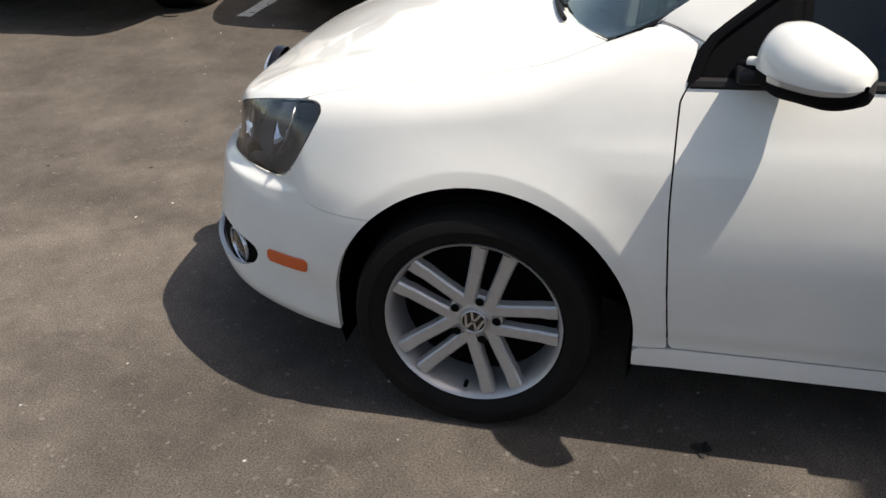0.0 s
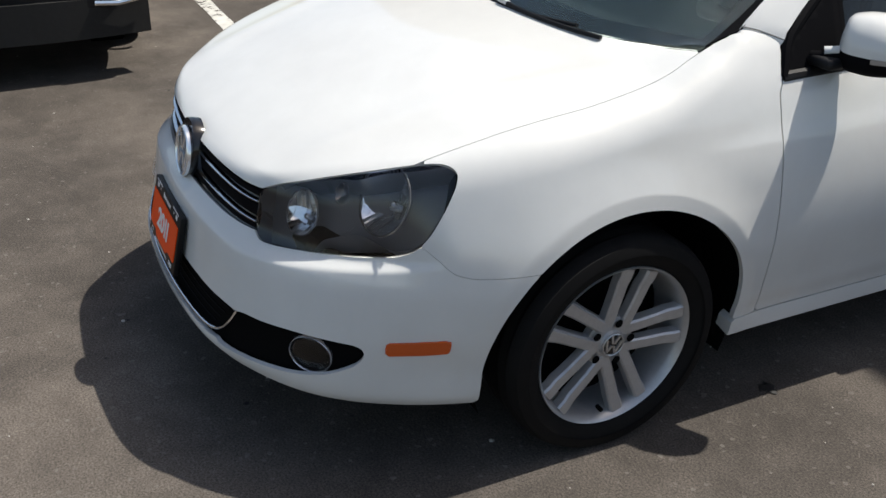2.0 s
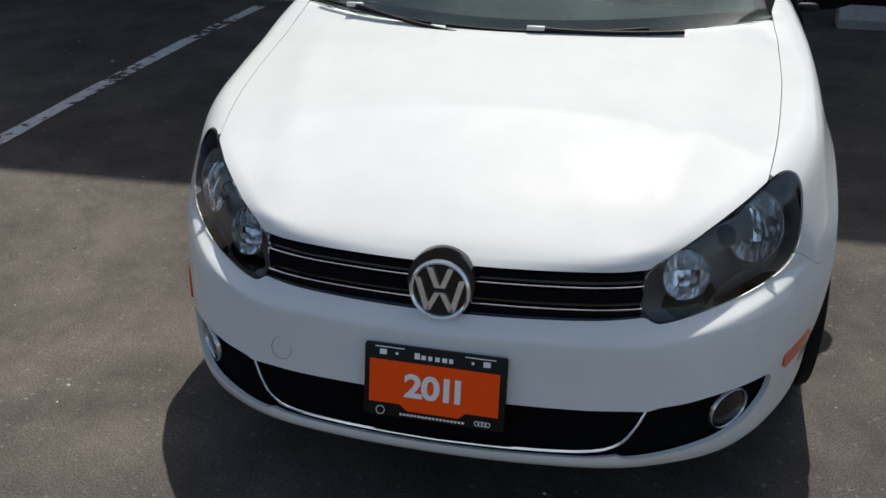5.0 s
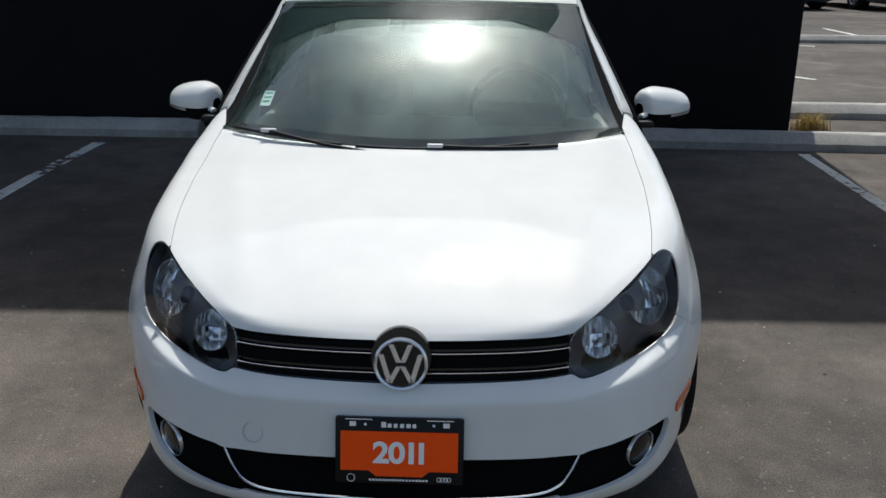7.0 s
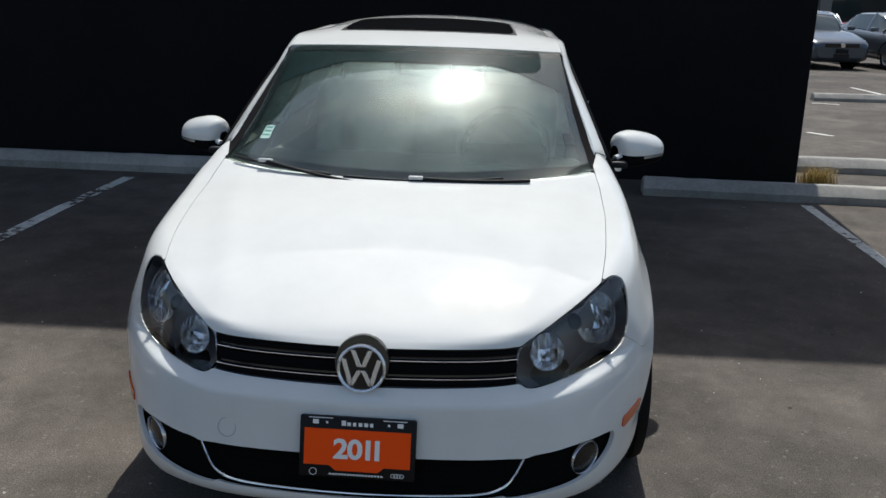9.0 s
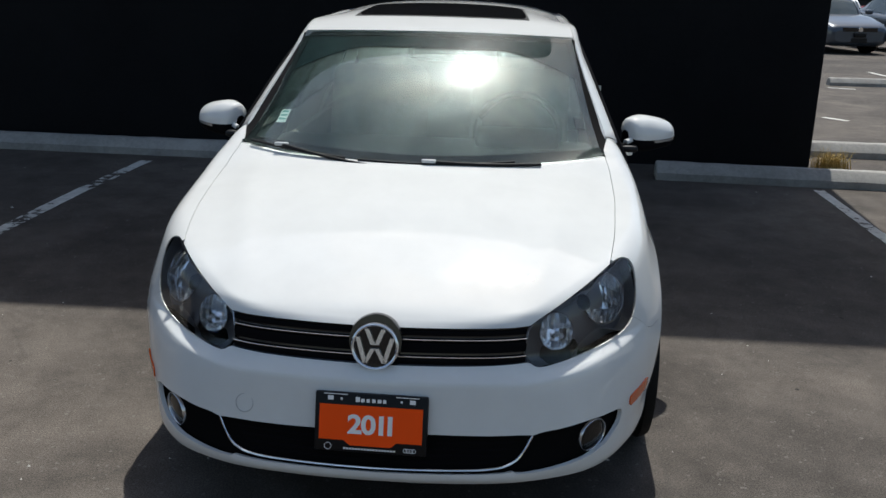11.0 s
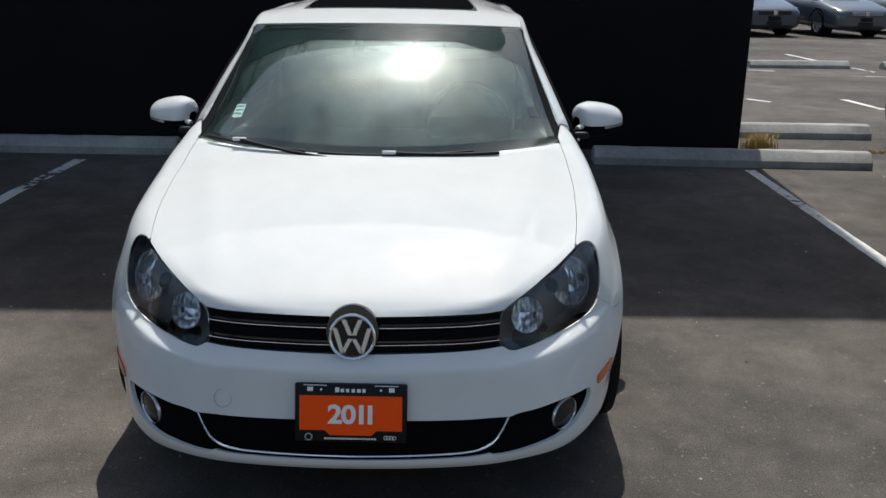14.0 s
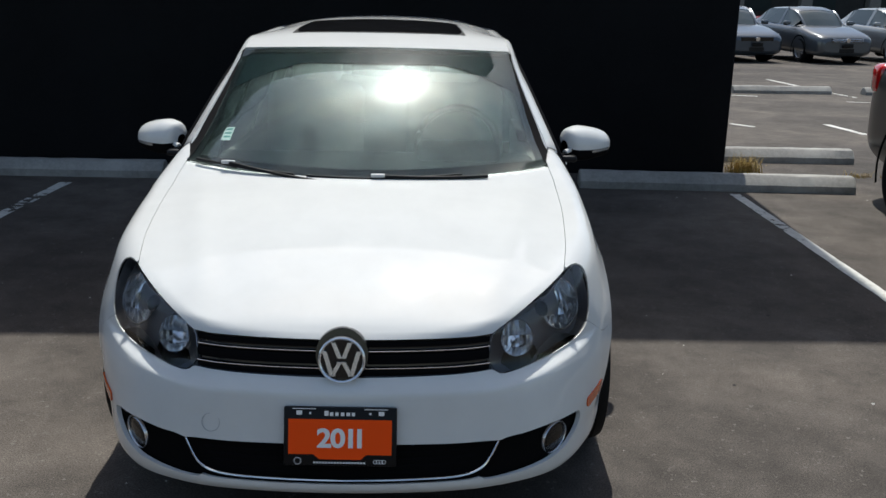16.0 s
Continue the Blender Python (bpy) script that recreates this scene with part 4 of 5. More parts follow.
# dark sheet under the glass: the shaded headliner's darkness put into colour
shade_u, shade_v = np.meshgrid(np.linspace(-0.985, 0.985, 49), np.linspace(0, 1, 8), indexing="ij")
low = 0.865 - 0.20 * np.clip((np.abs(shade_u) - 0.50) / 0.45, 0, 1.1) ** 1.2
P = screen_point(shade_u, low + (0.965 - low) * shade_v)
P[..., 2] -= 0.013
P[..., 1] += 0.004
part("headliner_shade", sheet(P, 0.002), material("headliner_shade_dark", (0.010, 0.020, 0.022), 1.0, 0.0, Specular_IOR_Level=0.0), windscreen, "dark sheet under the glass top standing in for the shaded headliner")
P = screen_point(*np.meshgrid(np.linspace(-0.875, -0.815, 4), np.linspace(0.215, 0.315, 4), indexing="ij"))
P[..., 2] -= 0.0085
STICKER = material("pale_sticker", (0.75, 0.80, 0.76), 0.6)
sticker_ = part("sticker", sheet(P, 0.001), STICKER, windscreen, "small pale sticker inside the glass")
for i in range(3):
    P = screen_point(*np.meshgrid(np.linspace(-0.866, -0.824, 3), np.linspace(0.235 + 0.028 * i, 0.248 + 0.028 * i, 3), indexing="ij"))
    P[..., 2] -= 0.0072
    part("print_bar", sheet(P, 0.0008), material("sticker_green", (0.10, 0.30, 0.26), 0.7), sticker_)
P = screen_point(*np.meshgrid(np.linspace(0.895, 0.945, 4), np.linspace(0.26, 0.34, 4), indexing="ij"))
P[..., 2] -= 0.010
part("glass_patch", sheet(P, 0.006), FRIT, windscreen, "small black patch on the glass")

ROOF_Z = spline((1.60, 1.335), (1.70, 1.374), (1.82, 1.404), (1.95, 1.428), (2.2, 1.455), (2.5, 1.463), (3.0, 1.450), (3.5, 1.405), (3.9, 1.32))


def roof_point(u, v):
    y = (1.702 + 0.085 * u * u) * (1 - v) + 3.62 * v
    w = 0.578 - 0.058 * step(v, 0.0, 0.35) - 0.01 * v
    z = ROOF_Z(y) - (0.016 + 0.020 * step(v, 0.0, 0.25)) * u ** 2 - 0.022 * step(v, 0, 0.25) * u ** 6
    z = z + (1 - step(v, 0, 0.14)) * (1.3735 - ROOF_Z(1.702 + 0.085 * u * u))
    return np.stack([w * u, y, z], -1)


uu, vv = np.meshgrid(np.linspace(-1, 1, 41), np.linspace(0, 1, 60), indexing="ij")
roof = part("roof", sheet(roof_point(uu, vv), 0.03), WHITE, car, "white roof with a dark glass sunroof")
a, b = np.meshgrid(np.linspace(-0.675, 0.675, 30), np.linspace(0.115, 0.31, 14), indexing="ij")
P = roof_point(a * (1 - 0.05 * np.abs((b - 0.2125) / 0.0975) ** 8), b)
P[..., 2] += 0.004
part("sunroof", sheet(P, 0.01), GLOSSBLACK, roof, "dark glass sunroof panel")
a, b = np.meshgrid(np.linspace(-0.692, 0.692, 30), np.linspace(0.108, 0.318, 14), indexing="ij")
P = roof_point(a, b)
P[..., 2] += 0.0015
part("sunroof_seal", sheet(P, 0.008), BLACK, roof)

RAIL_IN = [(0.706, 1.225, 0.985), (0.702, 1.262, 1.0265), (0.666, 1.403, 1.119), (0.629, 1.551, 1.212), (0.605, 1.66, 1.281), (0.587, 1.765, 1.346)] + [tuple(roof_point(np.array(1.0), np.array(v))) for v in (0.10, 0.22, 0.4, 0.7, 1.0)]


def flank(y, z):
    """Half width of the side windows."""
    return 0.791 - 0.45 * (z - 0.915) - 0.60 * np.maximum(z - 1.25, 0) ** 2 - 0.012 * step(y, 2.6, 3.7)


RAIL_OUT = [(0.745, 1.335, 0.965)] + [(float(flank(y, z)) + 0.003, y, z) for y, z in ((1.361, 0.998), (1.400, 1.035), (1.457, 1.081), (1.532, 1.139), (1.635, 1.212), (1.80, 1.290), (2.0, 1.332), (2.25, 1.350), (2.5, 1.354), (3.0, 1.336), (3.66, 1.25))]
for s in (1, -1):
    k = np.array([s, 1, 1])
    A, B = along(RAIL_IN, 60), along(RAIL_OUT, 60)
    glass_edge = np.stack([screen_point(np.array(0.996), np.array(v)) for v in np.linspace(0.03, 0.99, 40)])
    rail = along(RAIL_IN[1:6], 200)
    beside = np.stack([rail[np.argmin(np.abs(rail[:, 1] - y))] for y in glass_edge[:, 1]])
    beside[:, 0] += 0.004
    beside[:, 2] -= 0.003
    part("screen_seal", sheet(loft(glass_edge, beside, 4) * k, 0.012, s > 0), SLATBLACK, car, "black seal beside the windscreen")
    round_off = 0.004 * step(A[:, 1], 1.27, 1.45) + 0.020 * step(A[:, 1], 1.60, 2.0)
    P = (loft(A, B, 9) + np.array([0.62, -0.15, 0.75]) * (round_off[:, None] * (lambda t: 4 * t * (1 - t))(np.linspace(0, 1, 9))[None, :])[..., None]) * k
    part("roof_pillar", sheet(P, 0.02, s > 0), WHITE, car, "white windscreen pillar and roof rail")
    part("pillar_seam", tube([(s * x, y, z) for x, y, z in ((0.703, 1.263, 1.0285), (0.721, 1.298, 1.0215), (0.739, 1.333, 1.0095), (0.755, 1.361, 0.9990))], 0.0018, 6), material("seam_shade", (0.18, 0.18, 0.18), 0.7), car)

    def pane(name, pts, mat, thick, inset, label=""):
        f = outline(pts, 0.25)
        ys = np.arange(min(p[0] for p in pts) - 0.03, max(p[0] for p in pts) + 0.03, 0.022)
        zs = np.arange(min(p[1] for p in pts) - 0.03, max(p[1] for p in pts) + 0.03, 0.022)
        point = lambda u, v: np.stack([flank(u, v) - inset, u, v], -1)
        verts, faces = cut(point, ys, zs, lambda p: f(p[..., 1], p[..., 2]), 0, 0, None)
        verts = np.array(verts)
        verts[:, 0] *= s
        if s > 0:
            faces = [q[::-1] for q in faces]
        ob = part(name, (verts, faces), mat, car, label)
        sol = ob.modifiers.new("thickness", "SOLIDIFY")
        sol.thickness, sol.offset = thick, -1
        return ob

    pane("door_glass", [(1.555, 0.925), (2.31, 0.945), (2.31, 1.355), (2.10, 1.340), (1.95, 1.318), (1.75, 1.262), (1.555, 1.150)], SIDEGLASS, 0.004, 0.012, "dark tinted side window")
    pane("door_glass", [(2.42, 0.948), (3.22, 0.966), (3.22, 1.29), (2.95, 1.33), (2.42, 1.347)], SIDEGLASS, 0.004, 0.012, "dark tinted side window")
    pane("mirror_triangle", [(1.335, 0.912), (1.545, 0.924), (1.545, 1.14), (1.45, 1.070), (1.360, 0.995)], SLATBLACK, 0.02, -0.002, "black plastic triangle at the mirror's foot")
    pane("window_post", [(1.540, 0.925), (1.570, 0.926), (1.570, 1.15), (1.540, 1.13)], SLATBLACK, 0.02, 0.002)
    pane("window_post", [(2.30, 0.945), (2.43, 0.948), (2.43, 1.35), (2.30, 1.35)], GLOSSBLACK, 0.02, 0.003)
    pane("window_post", [(3.20, 0.966), (3.66, 0.97), (3.60, 1.26), (3.20, 1.30)], WHITE, 0.02, 0.003)
    seal = [(s * (flank(y, z) + 0.001), y, z) for y, z in ((1.340, 0.918), (1.368, 0.992), (1.407, 1.029), (1.464, 1.073), (1.539, 1.130), (1.642, 1.202), (1.80, 1.280), (2.0, 1.324), (2.25, 1.347), (2.5, 1.352), (3.0, 1.335), (3.25, 1.30))]
    part("window_seal", tube([tuple(p) for p in along(seal, 60)], 0.014), SLATBLACK, car, "black seal round the side windows")
    belt = [(s * (flank(y, float(BELT(y))) + 0.001), y, float(BELT(y)) - 0.004) for y in np.linspace(1.337, 3.3, 20)]
    part("belt_seal", tube(belt, 0.015), BLACK, car, "black strip under the side windows")
P = loft(np.stack([roof_point(np.array(u), np.array(1.0)) for u in np.linspace(-1, 1, 21)]), np.stack([np.array([0.72 * u, 4.08 - 0.10 * u * u, 0.95]) for u in np.linspace(-1, 1, 21)]), 9, (0, 0.03, 0.0))
part("tailgate_glass", sheet(P, 0.01, True), GLOSSBLACK, car, "dark rear window")

# scuttle and wipers
WIPERBLACK = material("wiper_black", (0.006, 0.006, 0.007), 0.6, 0.0, Specular_IOR_Level=0.2)
a, b = np.meshgrid(np.linspace(-1, 1, 40), np.linspace(0, 1, 6), indexing="ij")
P = np.stack([0.70 * a, 0.930 + 0.245 * a * a + 0.10 * b, 0.922 + 0.028 * a * a - 0.004 * b], -1)
part("scuttle", sheet(P, 0.02), BLACK, car, "black plastic scuttle under the windscreen")
for x0, x1, grip in ((-0.67, -0.27, 0.34), (-0.22, 0.37, 0.46)):
    rest = lambda x, up: Vector(screen_point(np.array(x / 0.712), np.array(0.012))) + Vector((0, -0.006, up))
    wiper = part("wiper", tube([rest(x, 0.010) for x in np.linspace(x0, x1, 16)], 0.0055), WIPERBLACK, car, "black wiper blade resting on the glass")
    xc = x0 + grip * (x1 - x0)
    c = rest(xc, 0.020)
    part("wiper_arm", tube([rest(x, 0.020 - 0.024 * q) + Vector((0, -0.022 * q, 0)) for x, q in zip(np.linspace(xc, x1 + 0.10, 10), np.linspace(0, 1, 10))], 0.0065), WIPERBLACK, wiper)
    part("wiper_clip", moved(box(-0.026, 0.026, -0.008, 0.008, -0.006, 0.007, 0.004), Matrix.Translation(c)), material("clip_grey", (0.5, 0.5, 0.5), 0.4), wiper, "grey wiper clip")


# ---- door mirrors ----
INDICATOR = material("indicator_clear", (0.36, 0.35, 0.34), 0.15, 0.3, Coat_Weight=1.0)
UPPER = spline((-1, 0.024), (-0.96, 0.056), (-0.8, 0.072), (-0.4, 0.080), (0.1, 0.072), (0.55, 0.058), (0.85, 0.040), (0.96, 0.027), (1, 0.006))
LOWER = spline((-1, 0.018), (-0.94, 0.046), (-0.75, 0.058), (-0.35, 0.062), (0.1, 0.056), (0.55, 0.053), (0.85, 0.041), (0.96, 0.028), (1, 0.006))
AHEAD = spline((-1, 0.020), (-0.92, 0.056), (-0.6, 0.080), (-0.1, 0.090), (0.45, 0.077), (0.8, 0.050), (0.95, 0.028), (1, 0.006))


def mirror_shell(s):
    """A door mirror whose cap tapers to its outer end, with a black underside and rim."""
    root = None
    k, n = 34, 14
    m = Matrix.Translation((s * 0.902, 1.572, 0.993)) @ Matrix.Diagonal((s, 1, 1, 1)) @ Matrix.Rotation(radians(36), 4, "Z") @ Matrix.Diagonal((1.14, 1.0, 1.03, 1))
    for name, a0, a1, q0, mat, label in (("mirror", -5, 152, -1.0, WHITE, "white door mirror with a black underside"), ("mirror_rim", 152, 208, -1.0, BLACK, "black rim of the mirror glass"), ("mirror_base", 208, 355, -1.0, SLATBLACK, "black underside of the mirror"), ("indicator", -14, -4, -0.35, INDICATOR, "clear turn signal strip")):
        vs, fs = [], []
        for j in range(k + 1):
            q = q0 + (1 - q0) * j / k
            for i in range(n + 1):
                a = radians(a0 + (a1 - a0) * i / n)
                c, sn = math.cos(a), math.sin(a)
                z = (UPPER(q) if sn > 0 else LOWER(q)) * math.copysign(abs(sn) ** (1.05 if sn > 0 else 0.8), sn)
                y = -AHEAD(q) * abs(c) ** (0.95 if sn > 0 else 0.6) if c > 0 else min(0.040, float(AHEAD(q))) * abs(c) ** 0.45
                out = 0.0015 if name == "indicator" else 0.0
                vs.append(m @ Vector((0.108 * q, y - out, z)))
        for j in range(k):
            for i in range(n):
                a = j * (n + 1) + i
                fs.append((a, a + n + 1, a + n + 2, a + 1) if s > 0 else (a, a + 1, a + n + 2, a + n + 1))
        if root is None:
            root = part(name, (vs, fs), mat, car, label, angle=60)
        else:
            part(name, (vs, fs), mat, root, label, angle=60)
    arm = [(s * 0.775, 1.44, 0.955), (s * 0.80, 1.452, 0.960), (s * 0.835, 1.49, 0.968), (s * 0.87, 1.53, 0.975)]
    part("mirror_arm", tube([(x, y, z + 0.015) for x, y, z in arm[1:]], 0.012, 12), WHITE, root, "short white arm")
    part("arm_sleeve", tube(arm, 0.016, 12), SLATBLACK, root)
    part("mirror_foot", box(min(s * 0.77, s * 0.85), max(s * 0.77, s * 0.85), 1.425, 1.505, 0.938, 0.966, 0.012, 3), BLACK, root)
    vs = [m @ Vector((0.050 * math.copysign(abs(math.cos(a)) ** 0.7, math.cos(a)) - 0.012, 0.043, 0.036 * math.copysign(abs(math.sin(a)) ** 0.7, math.sin(a)))) for a in np.linspace(0, 2 * math.pi, 32, endpoint=False)]
    part("mirror_glass", (vs, [tuple(range(32))]), CHROME, root, smooth=False)


for s in (1, -1):
    mirror_shell(s)


# ---- cabin, seen through the glass ----
DASHTOP = grained("dash_top", (0.013, 0.017, 0.017), (0.021, 0.026, 0.025), 60, 0.42, 0.15)
DASHTOP.node_tree.nodes["Principled BSDF"].inputs["Specular IOR Level"].default_value = 1.0
part("dashboard", moved(box(-0.70, 0.70, -0.30, 0.26, -0.14, 0.06, 0.05, 4), Matrix.Translation((0, 1.50, 0.84)) @ Matrix.Rotation(radians(5), 4, "X")), DASHTOP, car, "dark grey dashboard under the windscreen")
part("dash_vent", box(-0.30, 0.30, 1.175, 1.20, 0.895, 0.902, 0.003), DASH, car, "long defroster slot")
part("dash_cowl", moved(box(-0.18, 0.18, -0.10, 0.12, -0.03, 0.045, 0.035, 4), Matrix.Translation((0.36, 1.66, 0.925))), DASH, car, "instrument hood")
part("steering_wheel", ([Matrix.Translation((0.36, 1.86, 0.92)) @ Matrix.Rotation(radians(-25), 4, "X") @ Vector(v) for v in tube([(0.185 * math.cos(a), 0, 0.185 * math.sin(a)) for a in np.linspace(0, 2 * math.pi, 40, endpoint=False)], 0.016, 8, True)[0]], tube([(math.cos(a), 0, math.sin(a)) for a in np.linspace(0, 2 * math.pi, 40, endpoint=False)], 0.016, 8, True)[1]), DASH, car, "dark steering wheel")
for s in (1, -1):
    seat = part("front_seat", moved(box(-0.25, 0.25, -0.08, 0.08, -0.33, 0.33, 0.07, 4), Matrix.Translation((s * 0.36, 2.45, 0.82)) @ Matrix.Rotation(radians(-18), 4, "X")), BEIGE, car, "beige front seat")
    part("headrest", box(s * 0.36 - 0.13, s * 0.36 + 0.13, 2.54, 2.63, 1.13, 1.30, 0.04, 4), BEIGE, seat)
    part("cushion", box(s * 0.36 - 0.25, s * 0.36 + 0.25, 1.95, 2.42, 0.40, 0.56, 0.06, 4), BEIGE, seat)
    part("door_lining", box(s * 0.735 - 0.02, s * 0.735 + 0.02, 1.34, 3.3, 0.32, 0.84, 0.01), BEIGE, car, "pale door lining")
part("rear_bench", moved(box(-0.62, 0.62, -0.09, 0.09, -0.30, 0.30, 0.07, 4), Matrix.Translation((0, 3.25, 0.80)) @ Matrix.Rotation(radians(-20), 4, "X")), BEIGE, car, "beige rear bench")
part("rear_view_mirror", box(-0.115, 0.115, 1.80, 1.83, 1.235, 1.30, 0.015, 3), BLACK, windscreen)

# daylight passes through the panes
for ob in bpy.data.objects:
    if ob.type == "MESH" and ob.data.materials and ob.data.materials[0] in (SCREEN, SIDEGLASS, LAMPGLASS):
        ob.visible_shadow = False


# ---- the lot ----
def ground_z(y):
    """The lot falls away gently behind the wall."""
    return -0.035 * np.clip(y - 6.5, 0, 9) - 0.028 * np.clip(y - 15.5, 0, 60)


gxs = np.concatenate([[-600], np.linspace(-40, 60, 41), [600]])
gys = np.concatenate([[-600, -60], np.linspace(-20, 6, 14), np.linspace(6.5, 15.5, 10), np.linspace(17, 75.5, 20), [120, 900]])
gv = [(x, y, float(ground_z(y))) for x in gxs for y in gys]
n_ = len(gys)
gf = [(i * n_ + j, (i + 1) * n_ + j, (i + 1) * n_ + j + 1, i * n_ + j + 1) for i in range(len(gxs) - 1) for j in range(n_ - 1)]
tagged(part("ground", (gv, gf), ASPHALT, None, "worn grey-brown asphalt of a parking lot"), kind="structure")
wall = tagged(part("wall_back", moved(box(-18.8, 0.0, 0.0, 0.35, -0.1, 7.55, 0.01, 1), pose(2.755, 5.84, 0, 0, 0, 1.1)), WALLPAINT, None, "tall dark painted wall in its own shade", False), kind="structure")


def stripe(points, width, label="worn white parking line on the asphalt", lift=0.004):
    """A painted line on the ground through points."""
    vs, fs = [], []
    pts = [Vector((x, y)) for x, y in points]
    fine = [pts[0]]
    for a, b in zip(pts, pts[1:]):
        k = max(1, int((b - a).length / 0.12))
        fine += [a.lerp(b, (i + 1) / k) for i in range(k)]
    for i, p in enumerate(fine):
        d = (fine[min(i + 1, len(fine) - 1)] - fine[max(i - 1, 0)]).normalized()
        s = Vector((-d.y, d.x)) * width / 2
        w = 1 + random.uniform(-0.10, 0.06)
        for e in (1, -1):
            q = p + s * e * w
            vs.append((q.x, q.y, float(ground_z(q.y)) + lift))
    for i in range(len(fine) - 1):
        fs.append((2 * i, 2 * i + 1, 2 * i + 3, 2 * i + 2))
    return tagged(part("parking_line", (vs, fs), LINEPAINT, None, label, False), category="parking line", group="parking lines", kind="structure")


stripe([(2.635, 5.07), (2.70, 3.6), (2.74, 2.6), (2.80, 0.6), (2.84, -1.0)], 0.085)
stripe([(-2.775, 5.06), (-2.825, 4.0), (-2.83, 2.85), (-2.79, 1.03)], 0.10)
stripe([(-2.745, 1.03), (-4.3, 1.04), (-7.6, 1.06)], 0.10)
stripe([(-2.90, -1.42), (-5.2, -1.39), (-7.5, -1.36)], 0.10)
stripe([(7.3, 13.9), (7.2, 15.6), (7.08, 17.9)], 0.10)
stripe([(5.18, 9.75), (5.27, 8.75)], 0.10)
stripe([(3.92, 9.65), (4.13, 9.35)], 0.08)
stripe([(5.2, 14.0), (5.6, 13.85)], 0.10)
stripe([(6.8, 13.1), (7.5, 12.95)], 0.08)
for i in range(5):
    stripe([(7.3 + 2.7 * i, 30.0), (8.0 + 2.7 * i, 25.0)], 0.10)


def wheel_stop(x0, x1, y, turn=0.0, height=0.135, deep=0.21):
    """A concrete bar with sloped faces and worn ends."""
    vs, fs = [], []
    prof = [(-deep / 2, 0), (-deep / 2, height * 0.46), (-deep / 2 + 0.055, height * 0.93), (-deep / 2 + 0.075, height), (deep / 2 - 0.075, height), (deep / 2 - 0.055, height * 0.93), (deep / 2, height * 0.46), (deep / 2, 0)]
    half = (x1 - x0) / 2
    xs = [-half, -half + 0.012] + list(np.linspace(-half + 0.06, half - 0.06, 24)) + [half - 0.012, half]
    for i, x in enumerate(xs):
        k = 0.93 if i in (0, len(xs) - 1) else 1.0
        for yy, z in prof:
            vs.append((x, yy * k + random.uniform(-0.002, 0.002), z * k + random.uniform(-0.0025, 0.0015) * (z > 0)))
    m = len(prof)
    for i in range(len(xs) - 1):
        for j in range(m - 1):
            fs.append((i * m + j, i * m + j + 1, i * m + m + j + 1, i * m + m + j))
    fs += [tuple(range(m)), tuple(range(len(vs) - m, len(vs)))[::-1]]
    ob = part("wheel_stop", (vs, [q[::-1] for q in fs]), CONCRETE, None, "pale weathered concrete wheel stop on the asphalt", angle=25)
    ob.matrix_world = pose((x0 + x1) / 2, y, float(ground_z(y)) - 0.003, 0, 0, turn)
    return tagged(ob, category="wheel stop", group="wheel stops")


wheel_stop(-4.32, -2.06, 5.395)
wheel_stop(-6.75, -4.45, 5.375)
wheel_stop(1.40, 3.65, 5.275, -1.5)
wheel_stop(1.95, 4.17, 6.555, 0.0)
wheel_stop(5.35, 7.12, 14.585, 3.0)
wheel_stop(7.70, 9.5, 14.635, 3.0)


# ---- other vehicles ----
def hull(stations, n=36, power=0.30, turn=0.42):
    """A rounded body through stations of (y, half width, low, high)."""
    ys = [s[0] for s in stations]
    fine = np.concatenate([np.linspace(a, b, 6, endpoint=False) for a, b in zip(ys, ys[1:])] + [[ys[-1]]])
    W, LO, HI = (spline(*[(s[0], s[k]) for s in stations])(fine) for k in (1, 2, 3))
    vs, fs = [], []
    for y, w, lo, hi in zip(fine, W, LO, HI):
        for i in range(n):
            a = 2 * math.pi * i / n
            c, s = math.cos(a), math.sin(a)
            vs.append((w * math.copysign(abs(c) ** power, c), y, (lo + hi) / 2 + (hi - lo) / 2 * math.copysign(abs(s) ** turn, s)))
    k = len(fine)
    for i in range(k - 1):
        for j in range(n):
            fs.append((i * n + j, i * n + (j + 1) % n, i * n + n + (j + 1) % n, i * n + n + j))
    fs += [tuple(range(n)), tuple(range((k - 1) * n, k * n))[::-1]]
    return vs, fs


